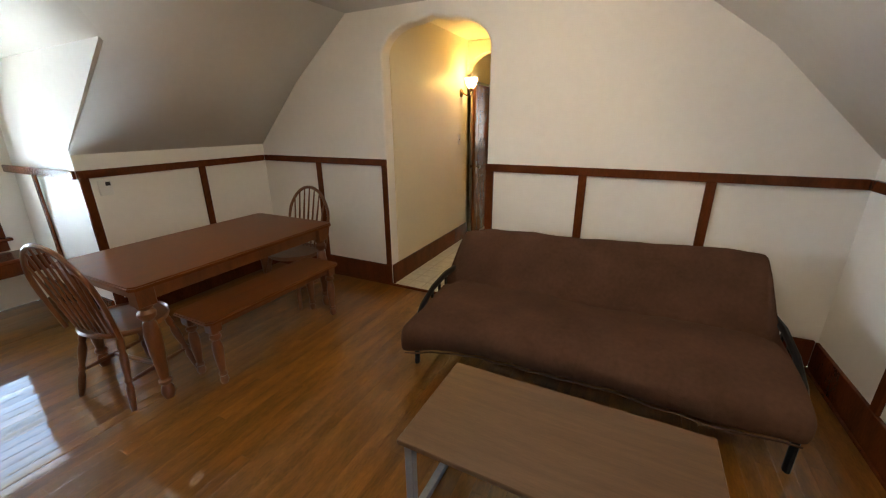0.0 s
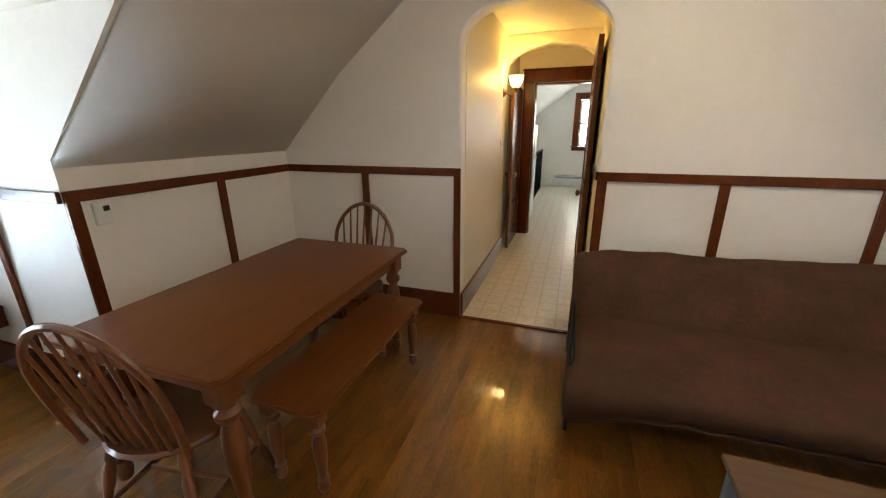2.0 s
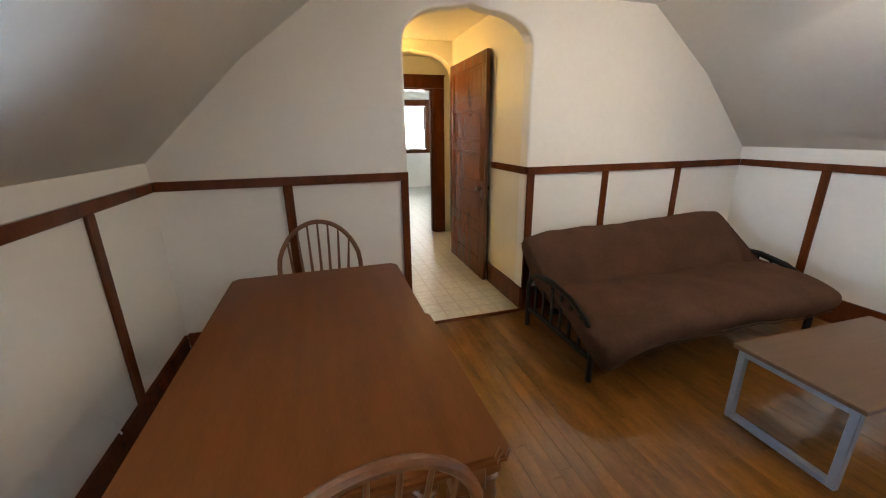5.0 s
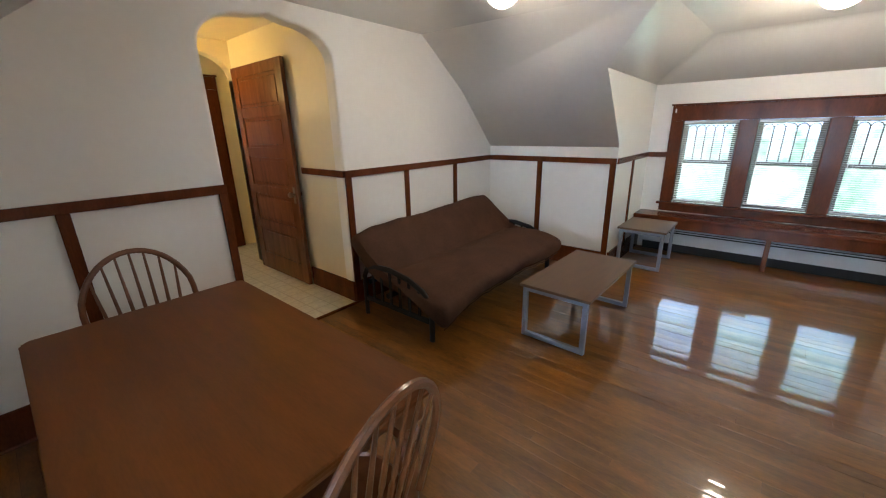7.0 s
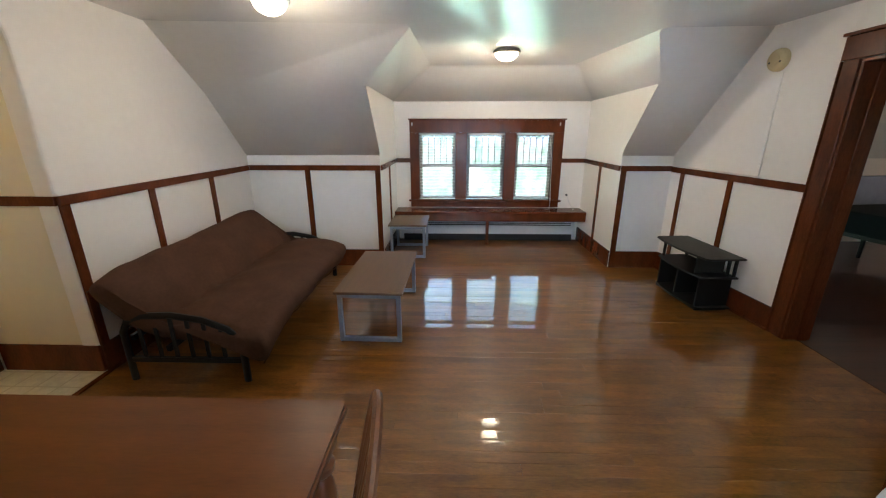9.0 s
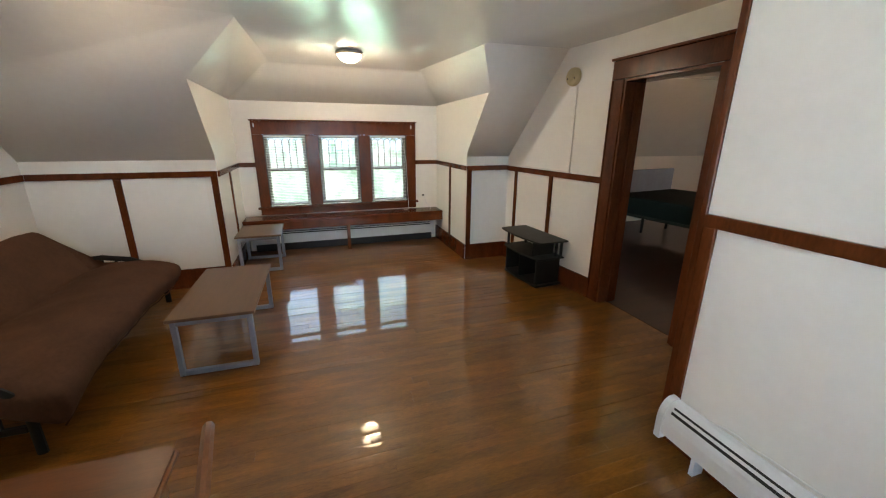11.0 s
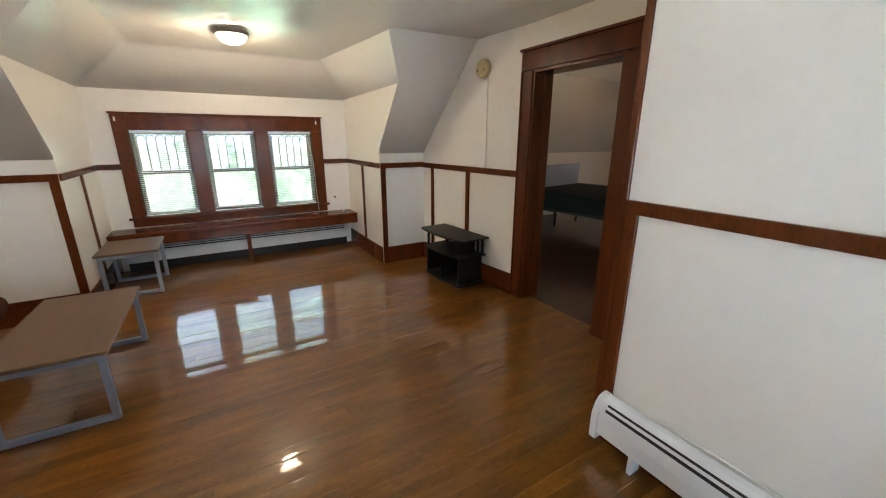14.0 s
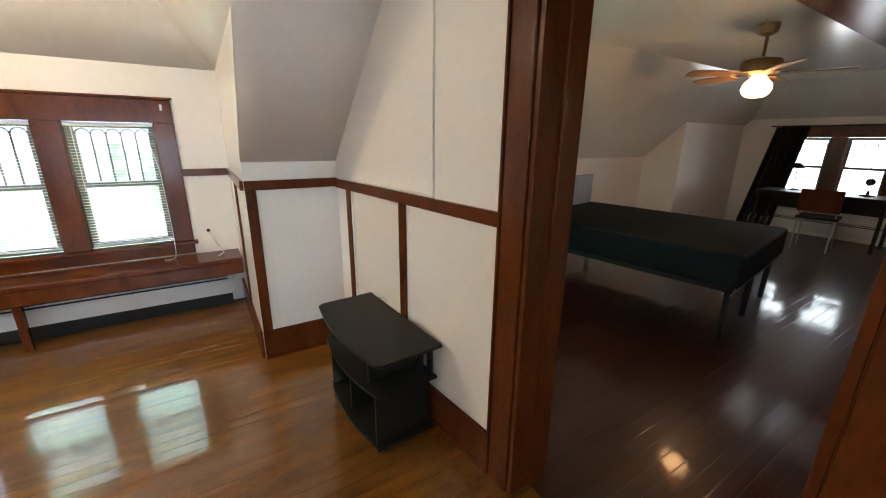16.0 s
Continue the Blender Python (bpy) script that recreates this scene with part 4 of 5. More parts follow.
def futon_mattress():
    """One thick pad bent along its length, under a fitted brown cover."""
    ob = thing("mattress", Matrix(), "thick brown canvas futon mattress folded on the frame", "mattress")
    mid = [(-1.12, 0.335), (-1.03, 0.362), (-0.9, 0.378), (-0.75, 0.382), (-0.62, 0.38), (-0.53, 0.385), (-0.495, 0.395), (-0.46, 0.41), (-0.39, 0.465), (-0.32, 0.54), (-0.25, 0.615), (-0.195, 0.672)]
    P = [Vector((0, y, z)) for y, z in mid]
    half = 0.088
    up, dn = [], []
    for i, p in enumerate(P):
        t = (P[min(i + 1, len(P) - 1)] - P[max(i - 1, 0)]).normalized()
        nrm = Vector((0, -t.z, t.y))
        up.append(p + nrm * half * (0.72 if 4 <= i <= 7 else 1.0 if i not in (3, 8) else 0.92))
        dn.append(p - nrm * half * 0.8)
    t0, t1 = (P[1] - P[0]).normalized(), (P[-1] - P[-2]).normalized()
    end = [P[-1] + t1 * half * math.sin(a) + Vector((0, -t1.z, t1.y)) * half * math.cos(a) for a in (math.pi / 4, math.pi / 2, 3 * math.pi / 4)]
    start = [P[0] - t0 * half * math.sin(a) - Vector((0, -t0.z, t0.y)) * half * 1.15 * math.cos(a) for a in (math.pi / 4, math.pi / 2, 3 * math.pi / 4)]
    loop = up + end + dn[::-1] + start
    bm = bmesh.new()
    nx = 60
    rings = []
    for k in range(nx + 1):
        s = k / nx
        s = s + 0.012 * math.sin(2 * math.pi * s) * -1
        edge = min(s, 1 - s) * 1.9
        shrink = 1.0 if edge > 0.05 else 0.74 + 0.26 * math.sqrt(max(0, 1 - (1 - edge / 0.05) ** 2))
        ring = []
        for v in loop:
            c = min(P, key=lambda q: (q - v).length)
            w = c + (v - c) * shrink
            tuck = max(0.0, 1 - s / 0.06) * max(0.0, min(1.0, (-0.36 - v.y) / 0.1)) * max(0.0, min(1.0, (v.y + 1.12) / 0.1))
            x = 0.838 + s * 1.942 + 0.055 * tuck
            front = max(0.0, (-0.72 - v.y) / 0.45)
            under = 1.0 if v.z < 0.36 else 0.5
            sag = 0.045 * max(0, 1 - s / 0.14) ** 1.6 + 0.065 * front * under * max(0, 1 - s / 0.34) ** 1.3 + 0.006 * math.sin(s * 9.0 + 0.6) * front * under + 0.02 * front * max(0, (s - 0.85) / 0.15)
            lean = 0.05 * max(0.0, (v.z - 0.5) / 0.25) * (s - 0.45)
            d = noise.noise(Vector((x * 2.6, v.y * 4.0, v.z * 4.0))) * 0.02 + noise.noise(Vector((x * 8, v.y * 12, v.z * 12))) * 0.01
            pull = noise.noise(Vector((x * 16, v.y * 5, 3.1))) * 0.012 * math.exp(-((v.y + 0.5) / 0.16) ** 2)
            crease = -0.05 * math.exp(-((v.y + 0.52) / 0.03) ** 2) * (1 if v.z > 0.4 else 0) * (0.5 + 0.8 * s)
            ring.append(bm.verts.new((x + 0.035 * front * (s - 0.5), w.y + d * 0.7, w.z - sag + lean + d + pull + crease)))
        rings.append(ring)
    n = len(loop)
    for a, b in zip(rings, rings[1:]):
        for j in range(n):
            bm.faces.new((a[j], a[(j + 1) % n], b[(j + 1) % n], b[j]))
    bm.faces.new(rings[0])
    bm.faces.new(rings[-1][::-1])
    seams = [[r[len(up) + 2].co.copy() for r in rings[1:-1]], [r[n - 3].co.copy() for r in rings[1:-1]]]
    cover = part("cover", bm, FABRIC, ob, "brown canvas cover, creased at the fold")
    for p in cover.data.polygons:
        p.use_smooth = True
    md = cover.modifiers.new("smooth", "SUBSURF")
    md.levels = md.render_levels = 1
    for pts in seams:
        part("seam", sweep(bmesh.new(), pts, 0.009, 0.009), FABRIC, ob, smooth=True)
    return ob


futon_mattress()


# ---- low tables ----
def frame_table(name, place, lx, ly, h, label, category):
    """A laminate top on two square tube loops at the ends of local x."""
    ob = thing(name, place, label, category)
    part("tabletop", box(bmesh.new(), -lx / 2, lx / 2, -ly / 2, ly / 2, h - 0.022, h, 0.003), LAMINATE, ob)
    t = 0.034
    for s in (-1, 1):
        x = s * (lx / 2 - 0.035)
        a, b = ly / 2 - 0.02, h - 0.0225
        bm = bmesh.new()
        box(bm, x - t / 2, x + t / 2, -a, -a + t, 0.006, b, 0.003)
        box(bm, x - t / 2, x + t / 2, a - t, a, 0.006, b, 0.003)
        box(bm, x - t / 2 + 0.001, x + t / 2 - 0.001, -a + t - 0.002, a - t + 0.002, 0.006, 0.006 + t, 0.003)
        box(bm, x - t / 2 + 0.001, x + t / 2 - 0.001, -a + t - 0.002, a - t + 0.002, b - t, b, 0.003)
        lp = part("leg_loop", bm, GREYMETAL, ob, "grey square-tube metal leg loop")
        for yy in (-a + t / 2, a - t / 2):
            part("foot_pad", lathe(bmesh.new(), [(0.012, 0), (0.012, 0.0065)], 10, (x, yy, 0)), DARK, lp)
    for s in (-1, 1):
        part("stringer", box(bmesh.new(), -lx / 2 + 0.055, lx / 2 - 0.055, s * (ly / 2 - 0.05) - 0.012, s * (ly / 2 - 0.05) + 0.012, h - 0.05, h - 0.0225), GREYMETAL, ob)
    return ob


frame_table("coffee_table", pose(1.865, -1.75, 0, 0, 0, -1), 1.035, 0.525, 0.43, "grey-brown wood-grain coffee table on grey metal loops", "coffee table")
frame_table("side_table", pose(3.72, -1.80, 0), 0.62, 0.49, 0.45, "square grey-brown side table on grey metal loops", "side table")


# ---- television stand ----
def tv_stand(place):
    ob = thing("tv_stand", place, "small black laminate television stand with bowed shelves", "tv stand")
    def slab(x0, x1, yf, yb, z0, z1, bow, cut=0.06):
        pts = [(x0, yb), (x0, yf - 0.06)]
        for i in range(9):
            u = i / 8
            pts.append((x0 + 0.02 + (x1 - x0 - 0.04) * u, yf - 0.03 + bow * math.sin(math.pi * u)))
        pts += [(x1, yf - 0.06), (x1, yb)]
        bm = prism(bmesh.new(), pts[::-1], "xy", z0, z1)
        bmesh.ops.bevel(bm, geom=[e for e in bm.edges if abs(e.verts[0].co.z - e.verts[1].co.z) < 1e-6], offset=0.003, segments=1, affect="EDGES")
        return bm
    part("top_shelf", slab(-0.395, 0.395, 0.185, -0.19, 0.502, 0.52, 0.04), BLACKWOOD, ob)
    part("middle_shelf", slab(-0.36, 0.345, 0.17, -0.185, 0.315, 0.331, 0.04), BLACKWOOD, ob)
    part("bottom_shelf", slab(-0.35, 0.335, 0.16, -0.18, 0.02, 0.036, 0.04), BLACKWOOD, ob)
    for x in (-0.3, 0.29):
        part("side_panel", box(bmesh.new(), x - 0.008, x + 0.008, -0.175, 0.13, 0.0365, 0.3145, 0.002), BLACKWOOD, ob)
    part("divider", box(bmesh.new(), 0.0, 0.016, -0.17, 0.13, 0.0365, 0.3145, 0.002), BLACKWOOD, ob)
    part("back_panel", box(bmesh.new(), -0.29, 0.28, -0.18, -0.172, 0.0365, 0.3145), BLACKWOOD, ob)
    part("plinth", box(bmesh.new(), -0.32, 0.31, -0.17, 0.13, 0.0, 0.0195, 0.002), BLACKWOOD, ob)
    for x, y in ((0.3, 0.1), (0.28, -0.13), (-0.29, -0.13), (-0.33, -0.16)):
        part("post", rod(bmesh.new(), (x, y, 0.3315), (x, y, 0.5015), 0.015, seg=12), BLACKMETAL, ob, smooth=True)
    part("upright_panel", box(bmesh.new(), -0.22, -0.205, -0.15, 0.12, 0.3315, 0.5015, 0.002), BLACKWOOD, ob)
    return ob


tv_stand(pose(2.325, -4.722, 0, 0, 0, 3.5))


# ---- lamps ----
def dome_light(place, r, label):
    ob = thing("ceiling_light", place, label, "ceiling light", "dome ceiling lights")
    part("rim", lathe(bmesh.new(), [(r * 0.6, 0), (r * 0.98, -0.006), (r * 1.08, -0.022), (r * 1.1, -0.035), (r * 1.02, -0.045), (r * 0.9, -0.046)][::-1], 32), STEEL, ob, "brushed metal rim", smooth=True)
    dome = part("shade", lathe(bmesh.new(), [(0.008, -0.118), (r * 0.3, -0.114), (r * 0.6, -0.098), (r * 0.82, -0.074), (r * 0.93, -0.047)], 32), SHADE, ob, "frosted glass dome, lit", smooth=True)
    dome.visible_shadow = False
    return ob


dome_light(pose(3.08, -2.916, CEIL - 0.001), 0.13, "lit frosted dome ceiling light with a metal rim")
dome_light(pose(1.42, -1.23, CEIL - 0.001), 0.112, "lit frosted dome ceiling light near the futon")


def sconce(place):
    ob = thing("wall_sconce", place, "lit brass wall sconce with a frosted bell shade", "wall light")
    part("wall_plate", lathe(bmesh.new(), [(0.05, 0.001), (0.05, 0.008), (0.03, 0.022), (0.012, 0.03)], 20, axis=Matrix.Rotation(math.pi / 2, 4, "Y")), BRASS, ob, smooth=True)
    part("arm", sweep(bmesh.new(), [(0.02, 0, 0), (0.07, 0, -0.03), (0.11, 0, -0.02), (0.13, 0, 0.02)], 0.014, 0.014, up=(0, 1, 0)), BRASS, ob, smooth=True)
    part("cup", lathe(bmesh.new(), [(0.012, 0.015), (0.03, 0.025), (0.032, 0.045), (0.028, 0.05)], 16, (0.13, 0, 0)), BRASS, ob, smooth=True)
    sh = part("shade", lathe(bmesh.new(), [(0.034, 0.05), (0.055, 0.08), (0.07, 0.12), (0.078, 0.16), (0.072, 0.161), (0.03, 0.1)], 20, (0.13, 0, 0)), SHADEW, ob, "frosted glass shade, lit", smooth=True)
    sh.visible_shadow = False
    return ob


sconce(pose(0.0, 1.66, 1.86))


def round_alarm(name, place, r, label, mat, category="alarm", depth=0.05):
    ob = thing(name, place, label, category)
    part("housing", lathe(bmesh.new(), [(r, 0.001), (r, depth * 0.5), (r * 0.92, depth * 0.85), (r * 0.8, depth), (0.01, depth)], 28), mat, ob, smooth=True)
    part("grille", lathe(bmesh.new(), [(r * 0.45, depth - 0.001), (r * 0.45, depth + 0.004), (r * 0.38, depth + 0.006), (0.005, depth + 0.006)], 20), mat, ob, smooth=True)
    for s in (-1, 1):
        part("vent", lathe(bmesh.new(), [(0.008, depth - 0.001), (0.008, depth + 0.0015)], 10, (s * r * 0.55, r * 0.2, 0)), DARK, ob, "dark hole")
    return ob


round_alarm("fire_alarm", SKEW @ pose(2.13, S, 2.12, -90, 0, 0), 0.085, "round yellowed plastic fire alarm on the wall", PLASTIC)
round_alarm("smoke_detector", pose(0.42, 0.36, HC - 0.001, 180, 0, 0), 0.07, "round white smoke detector on the hall ceiling", WHITEPLASTIC, "smoke detector", 0.04)


def cable(name, pts, r, mat, label, category="cable"):
    bm = sweep(bmesh.new(), pts, 2 * r, 2 * r, up=(0.3, 0.5, 0.81))
    return tagged(part(name, bm, mat, smooth=True), label, category)


for x0, x1, z0, z1, what in ((2.072, 2.094, 1.216, 2.04, "on the wall below the alarm"), (2.072, 2.95, 1.2045, 1.2155, "along the chair rail"), (2.937, 2.95, BB + 0.002, 1.144, "beside the batten")):
    tagged(part("cable_duct", box(bmesh.new(), x0, x1, S + 0.001, S + 0.014, z0, z1, 0.002), PLASTER, place=SKEW), "thin painted cable duct " + what, "cable duct")


def plate(name, place, w, h, label, category, toggles=0, holes=0, mat=None):
    """A cover plate; local z out of the wall."""
    ob = thing(name, place, label, category)
    part("cover", box(bmesh.new(), -w / 2, w / 2, -h / 2, h / 2, 0.0005, 0.006, 0.002), mat or WHITEPLASTIC, ob)
    for i in range(toggles):
        x = (i - (toggles - 1) / 2) * 0.046
        part("toggle", box(bmesh.new(), x - 0.005, x + 0.005, -0.011, 0.011, 0.0062, 0.016, 0.002), mat or WHITEPLASTIC, ob)
    for i in range(holes):
        part("socket", box(bmesh.new(), -0.015, 0.015, (i - 0.5) * 0.04 - 0.012, (i - 0.5) * 0.04 + 0.012, 0.0062, 0.008, 0.003), mat or WHITEPLASTIC, ob)
        for s in (-1, 1):
            part("slot", box(bmesh.new(), s * 0.006 - 0.001, s * 0.006 + 0.001, (i - 0.5) * 0.04 - 0.004, (i - 0.5) * 0.04 + 0.004, 0.0081, 0.0085), DARK, ob)
    return ob


plate("light_switch", pose(0.245, S, 1.295, -90, 0, 0), 0.1, 0.105, "two-gang yellowed toggle light switch plate", "light switch", toggles=2, mat=PLASTIC)
plate("light_switch", pose(0.0, 1.6, 1.32, 90, 0, 90), 0.07, 0.115, "white toggle light switch plate in the hall", "light switch", toggles=1)
plate("wall_outlet", SKEW @ pose(2.62, S, 0.5, -90, 0, 0), 0.13, 0.08, "white wall outlet plate behind the television stand", "outlet", holes=2)
th = thing("thermostat", pose(W, -1.455, 1.075, 90, 0, 90), "white wall thermostat with a small dark display", "thermostat")
part("housing", box(bmesh.new(), -0.042, 0.042, -0.058, 0.058, 0.001, 0.024, 0.005), WHITEPLASTIC, th)
part("display", box(bmesh.new(), 0.0, 0.03, 0.012, 0.04, 0.0242, 0.0255), DARK, th, "dark display")

# ---- bedroom things ----
bed = thing("bed", pose(2.685, -7.81, 0, 0, 0, 8), "black-covered box spring on a metal bed frame", "bed")
part("box_spring", box(bmesh.new(), -1.0, 1.0, -0.75, 0.75, 0.44, 0.7, 0.03, 3), BEDCLOTH, bed, smooth=True)
for y in (-0.7, 0.0, 0.7):
    part("side_rail", box(bmesh.new(), -0.97, 0.97, y - 0.02, y + 0.02, 0.40, 0.4395), BLACKMETAL, bed)
for x in (-0.93, 0.93):
    part("cross_rail", box(bmesh.new(), x - 0.02, x + 0.02, -0.69, 0.69, 0.36, 0.3995), BLACKMETAL, bed)
    for y in (-0.66, 0, 0.66):
        part("leg", rod(bmesh.new(), (x, y, 0.0), (x, y, 0.3595), 0.022, 0.026, seg=12), BLACKMETAL, bed)
part("headboard", box(bmesh.new(), 1.03, 1.07, -0.78, 0.78, 0.3, 1.05, 0.01), GREYMETAL, bed, "blue-grey headboard")

fan = thing("ceiling_fan", pose(2.05, -8.0, 2.359), "ceiling fan with light wooden blades and a lit globe", "ceiling fan")
part("canopy", lathe(bmesh.new(), [(0.02, -0.09), (0.06, -0.07), (0.07, -0.03), (0.068, -0.001)], 20), BRASS, fan, "dark metal canopy", smooth=True)
part("downrod", rod(bmesh.new(), (0, 0, -0.237), (0, 0, -0.08), 0.012, seg=10), BRASS, fan)
part("motor", lathe(bmesh.new(), [(0.05, -0.370), (0.1, -0.365), (0.135, -0.350), (0.14, -0.315), (0.14, -0.275), (0.13, -0.260), (0.03, -0.235)], 28), BRASS, fan, "dark metal motor housing", smooth=True)
FANWOOD = material("fan_blade", (0.34, 0.18, 0.08), 0.4, vary=0.2, scale=5, stretch=(0.6, 6, 1))
for i in range(5):
    m = Matrix.Rotation(2 * math.pi * i / 5 + 1.0, 4, "Z") @ Matrix.Translation((0, 0, -0.36)) @ Matrix.Rotation(radians(11), 4, "X")
    bl = prism(bmesh.new(), [(0.2, -0.055), (0.5, -0.072), (0.56, -0.06), (0.575, 0), (0.56, 0.06), (0.5, 0.072), (0.2, 0.055)], "xy", -0.004, 0.004)
    b = part("blade", bl, FANWOOD, fan, place=m)
    part("blade_iron", box(bmesh.new(), 0.12, 0.24, -0.02, 0.02, 0.0045, 0.01, 0.002), BRASS, b)
gl_ = part("globe", lathe(bmesh.new(), [(0.02, -0.540), (0.06, -0.535), (0.09, -0.510), (0.105, -0.475), (0.095, -0.435), (0.06, -0.395), (0.045, -0.371)], 24), SHADEFAN, fan, "lit glass globe", smooth=True)
gl_.visible_shadow = False

desk = thing("desk", pose(2.4, -12.0, 0), "dark wooden desk below the bedroom window", "desk")
part("desktop", box(bmesh.new(), -0.75, 0.75, -0.3, 0.3, 0.72, 0.75, 0.004), BLACKWOOD, desk)
for x in (-0.7, 0.7):
    for y in (-0.26, 0.26):
        part("leg", box(bmesh.new(), x - 0.02, x + 0.02, y - 0.02, y + 0.02, 0, 0.7195, 0.002), BLACKMETAL, desk)
part("modesty_panel", box(bmesh.new(), -0.68, 0.68, -0.25, -0.235, 0.45, 0.719), BLACKWOOD, desk)
dc = thing("desk_chair", pose(2.25, -11.45, 0, 0, 0, 186), "brown-backed desk chair with thin metal legs", "chair")
part("seat", box(bmesh.new(), -0.22, 0.22, -0.21, 0.21, 0.44, 0.48, 0.015, 2), BLACKWOOD, dc)
part("backrest", box(bmesh.new(), -0.22, 0.22, -0.24, -0.21, 0.55, 0.86, 0.012, 2), TRIM, dc)
for x in (-0.19, 0.19):
    part("leg", rod(bmesh.new(), (x, 0.2, 0), (x, 0.16, 0.44), 0.011), STEEL, dc)
    part("leg", sweep(bmesh.new(), [(x, -0.22, 0), (x, -0.18, 0.44), (x, -0.225, 0.84)], 0.02, 0.02, up=(1, 0, 0)), STEEL, dc)
df = thing("desk_fan", pose(1.95, -12.05, 0.7505), "small round black desk fan standing on the desk", "desk fan")
part("base", lathe(bmesh.new(), [(0.08, 0), (0.08, 0.015), (0.02, 0.03), (0.015, 0.08)], 18), BLACKWOOD, df, smooth=True)
axf = Matrix.Translation((0, 0, 0.2)) @ Matrix.Rotation(math.pi / 2, 4, "X")
for rr in (0.06, 0.1, 0.14):
    part("guard_ring", sweep(bmesh.new(), [axf @ Vector((rr * math.cos(a * math.pi / 12), rr * math.sin(a * math.pi / 12), 0.03 * (1 - (rr / 0.15) ** 2))) for a in range(24)], 0.008, 0.008, closed=True, up=(0, 1, 0)), BLACKMETAL, df)
part("hub", lathe(bmesh.new(), [(0.05, -0.05), (0.05, 0.0), (0.03, 0.03)], 16, axis=axf), BLACKWOOD, df, smooth=True)
dl = thing("desk_lamp", pose(2.78, -12.1, 0.7505), "small black desk lamp on the desk", "desk lamp")
part("base", lathe(bmesh.new(), [(0.07, 0), (0.07, 0.015), (0.02, 0.025)], 16), BLACKMETAL, dl, smooth=True)
part("stem", rod(bmesh.new(), (0, 0, 0.02), (0.02, 0.02, 0.36), 0.008), BLACKMETAL, dl)
part("shade", lathe(bmesh.new(), [(0.1, 0.34), (0.1, 0.345), (0.05, 0.41), (0.03, 0.42)], 18, (0.02, 0.02, 0)), BLACKMETAL, dl, smooth=True)

cu = bmesh.new()
nx = 40
top, bot = [], []
for i in range(nx + 1):
    u = i / nx
    y = 0.025 * math.sin(u * 34) + 0.01 * math.sin(u * 71)
    top.append((2.86 + 0.42 * u, BS + 0.09 + y, 1.72))
    bot.append((3.06 + 0.5 * u, BS + 0.11 + 1.3 * y, 0.06))
tv_ = [cu.verts.new(p) for p in top]
bv_ = [cu.verts.new(p) for p in bot]
for i in range(nx):
    cu.faces.new((tv_[i], tv_[i + 1], bv_[i + 1], bv_[i]))
cur = thing("curtain", Matrix(), "black floor-length curtain drawn to one side of the window", "curtain")
pan = part("panel", cu, CURTAIN, cur, smooth=True)
md = pan.modifiers.new("solid", "SOLIDIFY")
md.thickness = 0.004
part("rod", rod(bmesh.new(), (1.7, BS + 0.09, 1.735), (3.36, BS + 0.09, 1.735), 0.01, seg=10), BLACKMETAL, cur)
for x in (1.75, 3.31):
    part("bracket", box(bmesh.new(), x - 0.01, x + 0.01, BS + 0.031, BS + 0.085, 1.725, 1.745), BLACKMETAL, cur)

# ---- kitchen things ----
fr = thing("refrigerator", pose(-0.15, 3.48, 0), "white refrigerator beside the kitchen doorway", "refrigerator")
part("cabinet", box(bmesh.new(), -0.35, 0.28, -0.4, 0.4, 0.03, 1.54, 0.012, 2), WHITEMETAL, fr)
part("lower_door", box(bmesh.new(), 0.282, 0.34, -0.4, 0.4, 0.05, 1.02, 0.01, 2), WHITEMETAL, fr)
part("upper_door", box(bmesh.new(), 0.282, 0.34, -0.4, 0.4, 1.03, 1.54, 0.01, 2), WHITEMETAL, fr)
part("plinth", box(bmesh.new(), -0.33, 0.26, -0.38, 0.38, 0, 0.0295), DARK, fr)
for z0, z1 in ((0.6, 0.95), (1.1, 1.4)):
    part("handle", sweep(bmesh.new(), [(0.342, -0.35, z0), (0.375, -0.35, z0 + 0.03), (0.375, -0.35, z1 - 0.03), (0.342, -0.35, z1)], 0.018, 0.018, up=(0, 1, 0)), WHITEPLASTIC, fr)
cb = thing("base_cabinet", pose(-0.27, 4.8, 0), "brown wooden kitchen base cabinet", "cabinet")
part("body", box(bmesh.new(), -0.3, 0.28, -0.8, 0.8, 0.08, 0.89, 0.003), CHAIR, cb)
part("worktop", box(bmesh.new(), -0.32, 0.32, -0.82, 0.82, 0.8905, 0.93, 0.005), PLASTIC, cb)
part("toe_kick", box(bmesh.new(), -0.28, 0.22, -0.78, 0.78, 0, 0.0795), DARK, cb)
for y in (-0.53, 0.0, 0.53):
    d = part("door", box(bmesh.new(), 0.2815, 0.3, y - 0.25, y + 0.25, 0.12, 0.86, 0.004), CHAIR, cb)
    part("handle", box(bmesh.new(), 0.3005, 0.318, y + 0.19, y + 0.205, 0.7, 0.8, 0.003), BLACKMETAL, d)
rl = thing("stair_railing", pose(0.02, 6.6, 0), "black iron stair railing in the kitchen", "railing")
part("handrail", box(bmesh.new(), -0.02, 0.02, -0.85, 0.85, 0.97, 1.0, 0.006), BLACKMETAL, rl)
for i in range(9):
    y = -0.8 + i * 0.2
    part("baluster", box(bmesh.new(), -0.008, 0.008, y - 0.008, y + 0.008, 0.0, 0.9695), BLACKMETAL, rl)

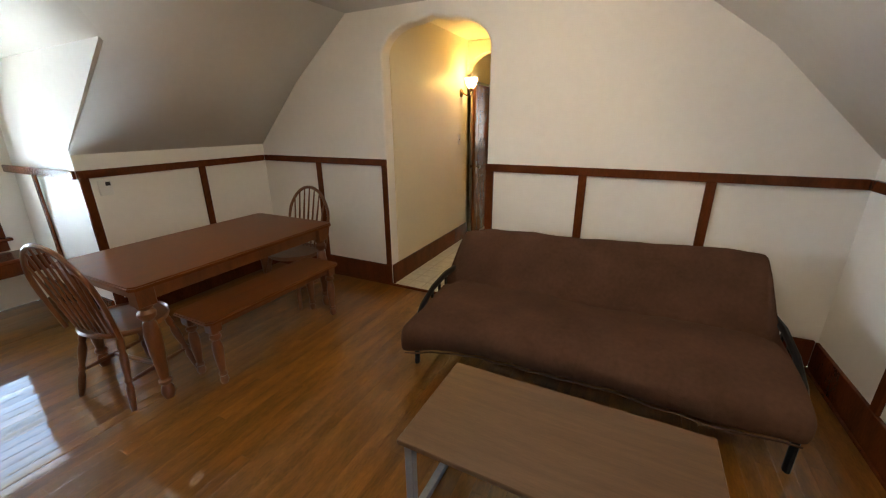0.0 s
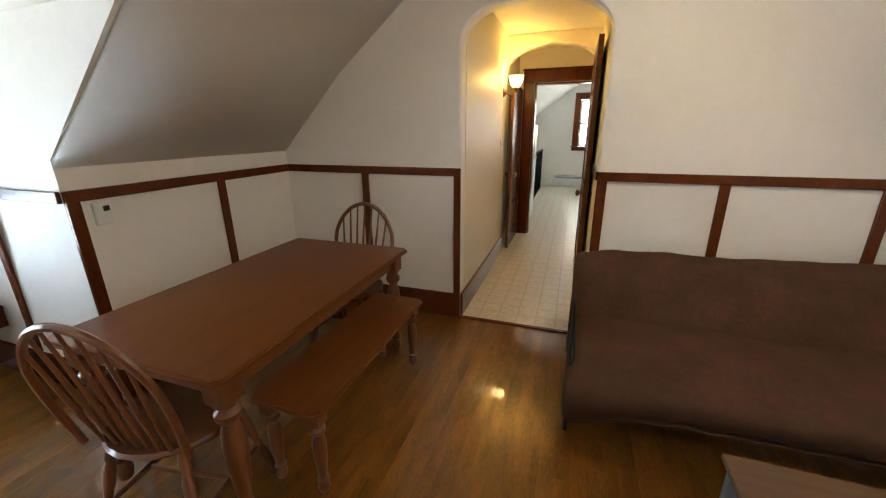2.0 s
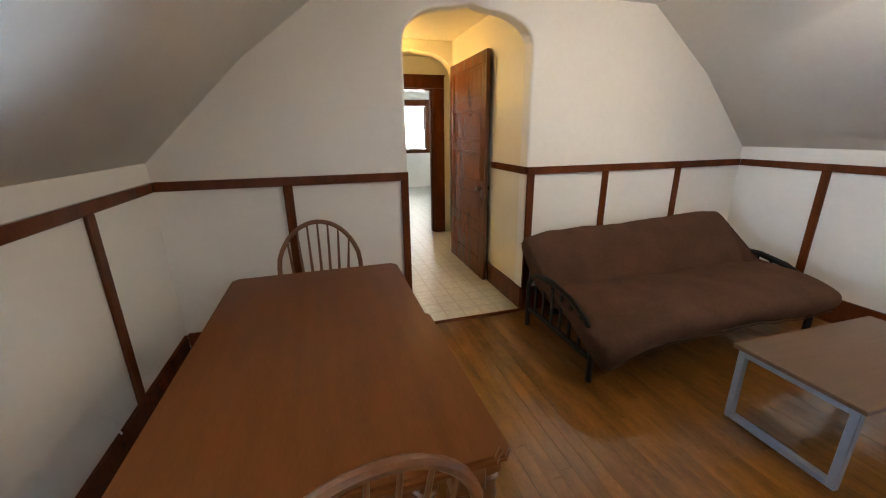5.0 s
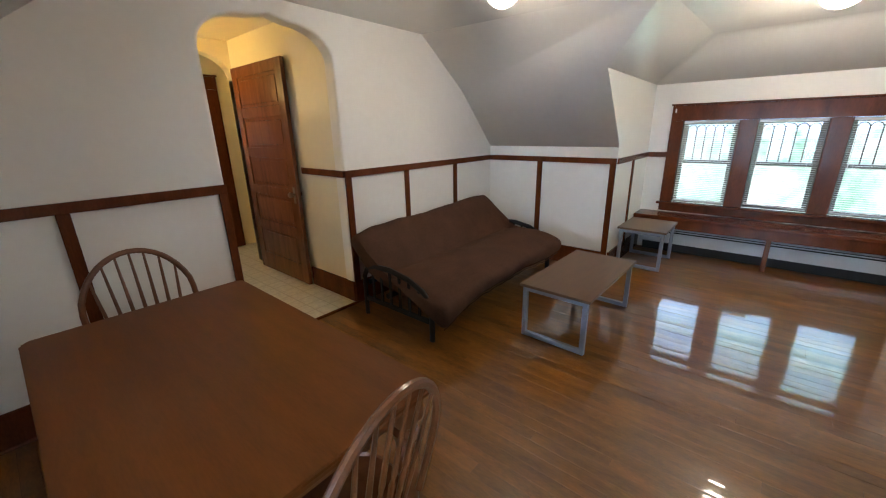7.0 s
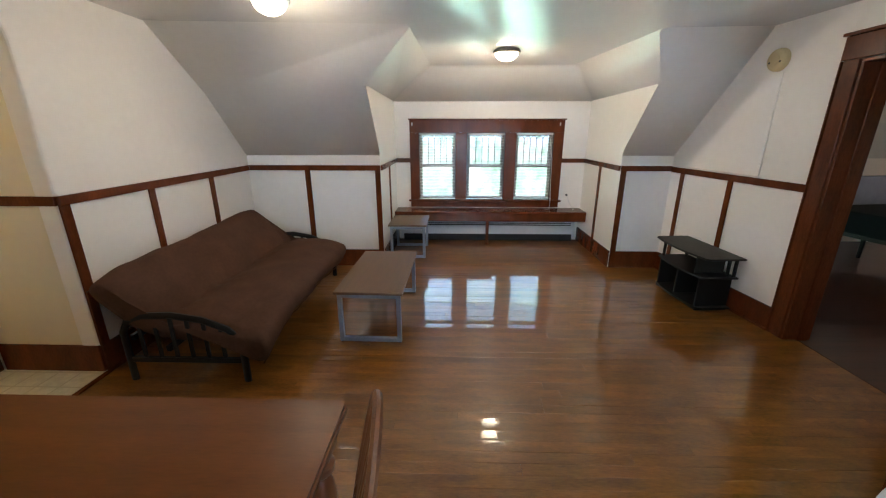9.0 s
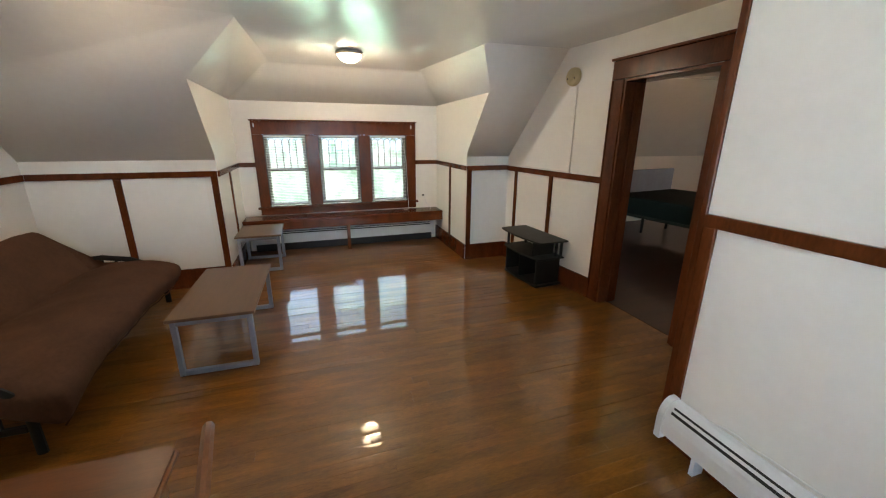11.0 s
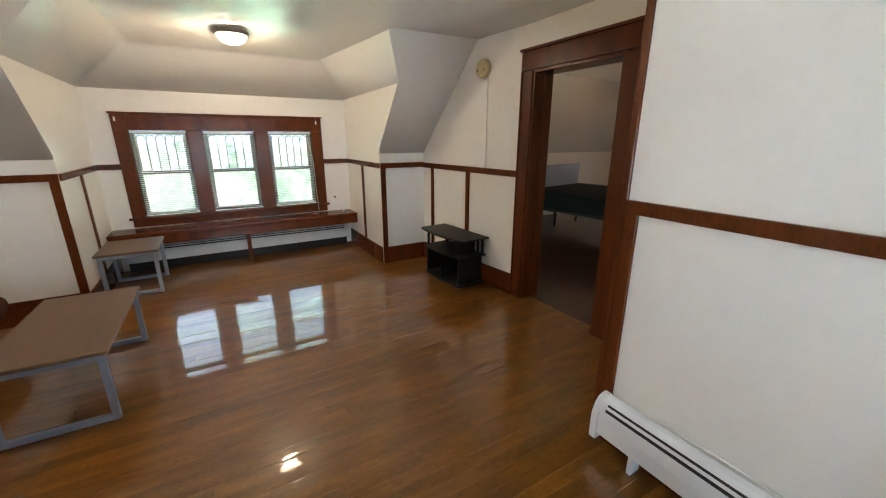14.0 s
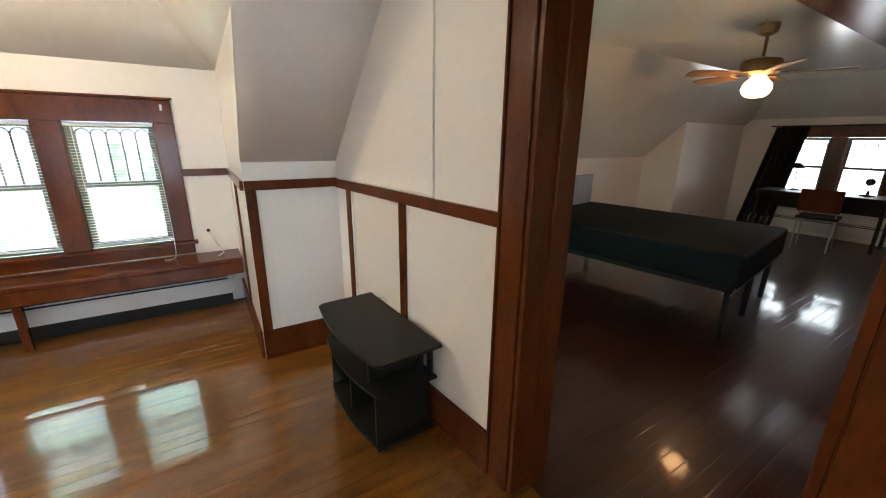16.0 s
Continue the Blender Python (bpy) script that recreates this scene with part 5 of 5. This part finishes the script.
# ---- small loose things ----
cable("power_cord", [(-0.28, SN + 0.05, 0.304), (-0.31, SN + 0.06, 0.312), (-0.36, SN + 0.045, 0.316), (-0.4, SN + 0.036, 0.314), (-0.46, SN + 0.046, 0.312), (-0.53, SN + 0.036, 0.312), (-0.62, SN + 0.034, 0.312), (-0.8, SN + 0.03, 0.312)], 0.0035, WHITEPLASTIC, "thin grey cord lying on top of the heater")
cable("power_cord", [(EW - 0.006, -4.05, 0.68), (EW - 0.03, -4.06, 0.66), (EW - 0.03, -4.09, 0.58), (EW - 0.06, -4.13, 0.51), (EW - 0.12, -4.14, 0.497), (EW - 0.2, -4.1, 0.4965)], 0.004, WHITEPLASTIC, "thin white cord from the wall onto the plank bench")
tagged(part("cord_plug", lathe(bmesh.new(), [(0.012, 0), (0.014, 0.02), (0.008, 0.03)], 10, axis=Matrix.Translation((EW - 0.002, -4.05, 0.685)) @ Matrix.Rotation(-math.pi / 2, 4, "Y")), DARK, smooth=True), "small black plug at the wall by the window", "plug")
cable("blind_cord", [(EW - 0.03, -3.74, 1.5), (EW - 0.032, -3.79, 1.2), (EW - 0.04, -3.8, 0.75), (EW - 0.075, -3.8, 0.62), (EW - 0.09, -3.8, 0.55), (EW - 0.1, -3.79, 0.497), (EW - 0.14, -3.76, 0.496), (EW - 0.13, -3.72, 0.496)], 0.0025, BLIND, "thin white blind cord hanging beside the sash onto the bench", "cord")
cable("antenna_cable", [(W + 0.006, -1.0, 0.36), (W + 0.02, -0.985, 0.33), (W + 0.03, -0.965, 0.29), (W + 0.02, -0.955, 0.24), (W + 0.028, -0.95, 0.21)], 0.004, WHITEPLASTIC, "short white cable hanging from the wall behind the table")
cable("loose_wire", [(0.57, S + 0.012, 1.128), (0.45, S + 0.012, 1.118), (0.33, S + 0.014, 1.124), (0.2, S + 0.012, 1.13), (0.05, S + 0.012, 1.132)], 0.002, TRIM, "thin loose wire under the chair rail")
for y in (-1.79, -3.87):
    cl = thing("curtain_bracket", pose(EW - 0.0285, y, 1.68, 0, 0, -90), "small white metal bracket on the window casing", "bracket")
    part("plate", box(bmesh.new(), -0.008, 0.008, -0.003, 0.0, -0.022, 0.022, 0.001), WHITEMETAL, cl)
    part("hook", sweep(bmesh.new(), [(0, -0.003, -0.01), (0, -0.018, -0.008), (0, -0.02, 0.008)], 0.008, 0.004, up=(1, 0, 0)), WHITEMETAL, cl)

# ---- floors, board by board ----
fl = structure(part("floor", boxes((WW - 0.14, EW + 0.14, S - 0.2, -0.012, -0.1, -0.012)), TRIM), "narrow oak strip floor with a glossy amber varnish", "floor")
rng = random.Random(4)
bw = 0.0715
base_board = None
x = WW
while x < EW:
    y = -0.012
    stop = S - 0.1 if -0.16 < x else SN - 0.1
    if x > E + 0.1:
        y, stop = -1.45, -4.38
    if x < W - 0.1:
        y = -1.5
    firstcut = rng.uniform(0.5, 2.2)
    while y > stop + 0.01:
        n = min(firstcut if firstcut else rng.uniform(1.1, 2.4), y - stop)
        firstcut = 0
        if y - n - stop < 0.3:
            n = y - stop
        if base_board is None:
            h = bw / 2 - 0.00025
            bm = prism(bmesh.new(), [(-h, -0.011), (-h, -0.00035), (-h * 0.97, -0.00016), (-h * 0.5, -0.00004), (h * 0.5, -0.00004), (h * 0.97, -0.00016), (h, -0.00035), (h, -0.011)], "xz", -0.5, 0.5)
            base_board = part("floor_board", bm, FLOOR, fl)
            o = base_board
        else:
            o = base_board.copy()
            scene.collection.objects.link(o)
            o.parent = fl
        o.location = (x + bw / 2, y - n / 2, rng.uniform(-0.0006, 0.0))
        o.rotation_euler = (rng.uniform(-0.0006, 0.0006), rng.uniform(-0.02, 0.02), 0)
        o.scale = (1, n - 0.0008, 1)
        y -= n
    x += bw
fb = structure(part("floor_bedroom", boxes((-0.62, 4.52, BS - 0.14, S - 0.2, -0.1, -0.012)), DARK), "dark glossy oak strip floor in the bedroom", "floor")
dark_board = None
for i in range(70):
    for k, (y0, y1) in enumerate(((S - 0.105, -8.3 - 0.31 * (i % 5)), (-8.3 - 0.31 * (i % 5), BS))):
        if dark_board is None:
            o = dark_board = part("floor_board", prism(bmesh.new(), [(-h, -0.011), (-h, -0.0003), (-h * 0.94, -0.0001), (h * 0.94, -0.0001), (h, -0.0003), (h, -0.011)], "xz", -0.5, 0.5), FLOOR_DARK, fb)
        else:
            o = dark_board.copy()
            scene.collection.objects.link(o)
            o.parent = fb
        o.location = (-0.6 + (i + 0.5) * bw, (y0 + y1) / 2, -0.0001 * (i % 3))
        o.rotation_euler = (0, rng.uniform(-0.003, 0.003), 0)
        o.scale = (1, abs(y1 - y0) - 0.001, 1)
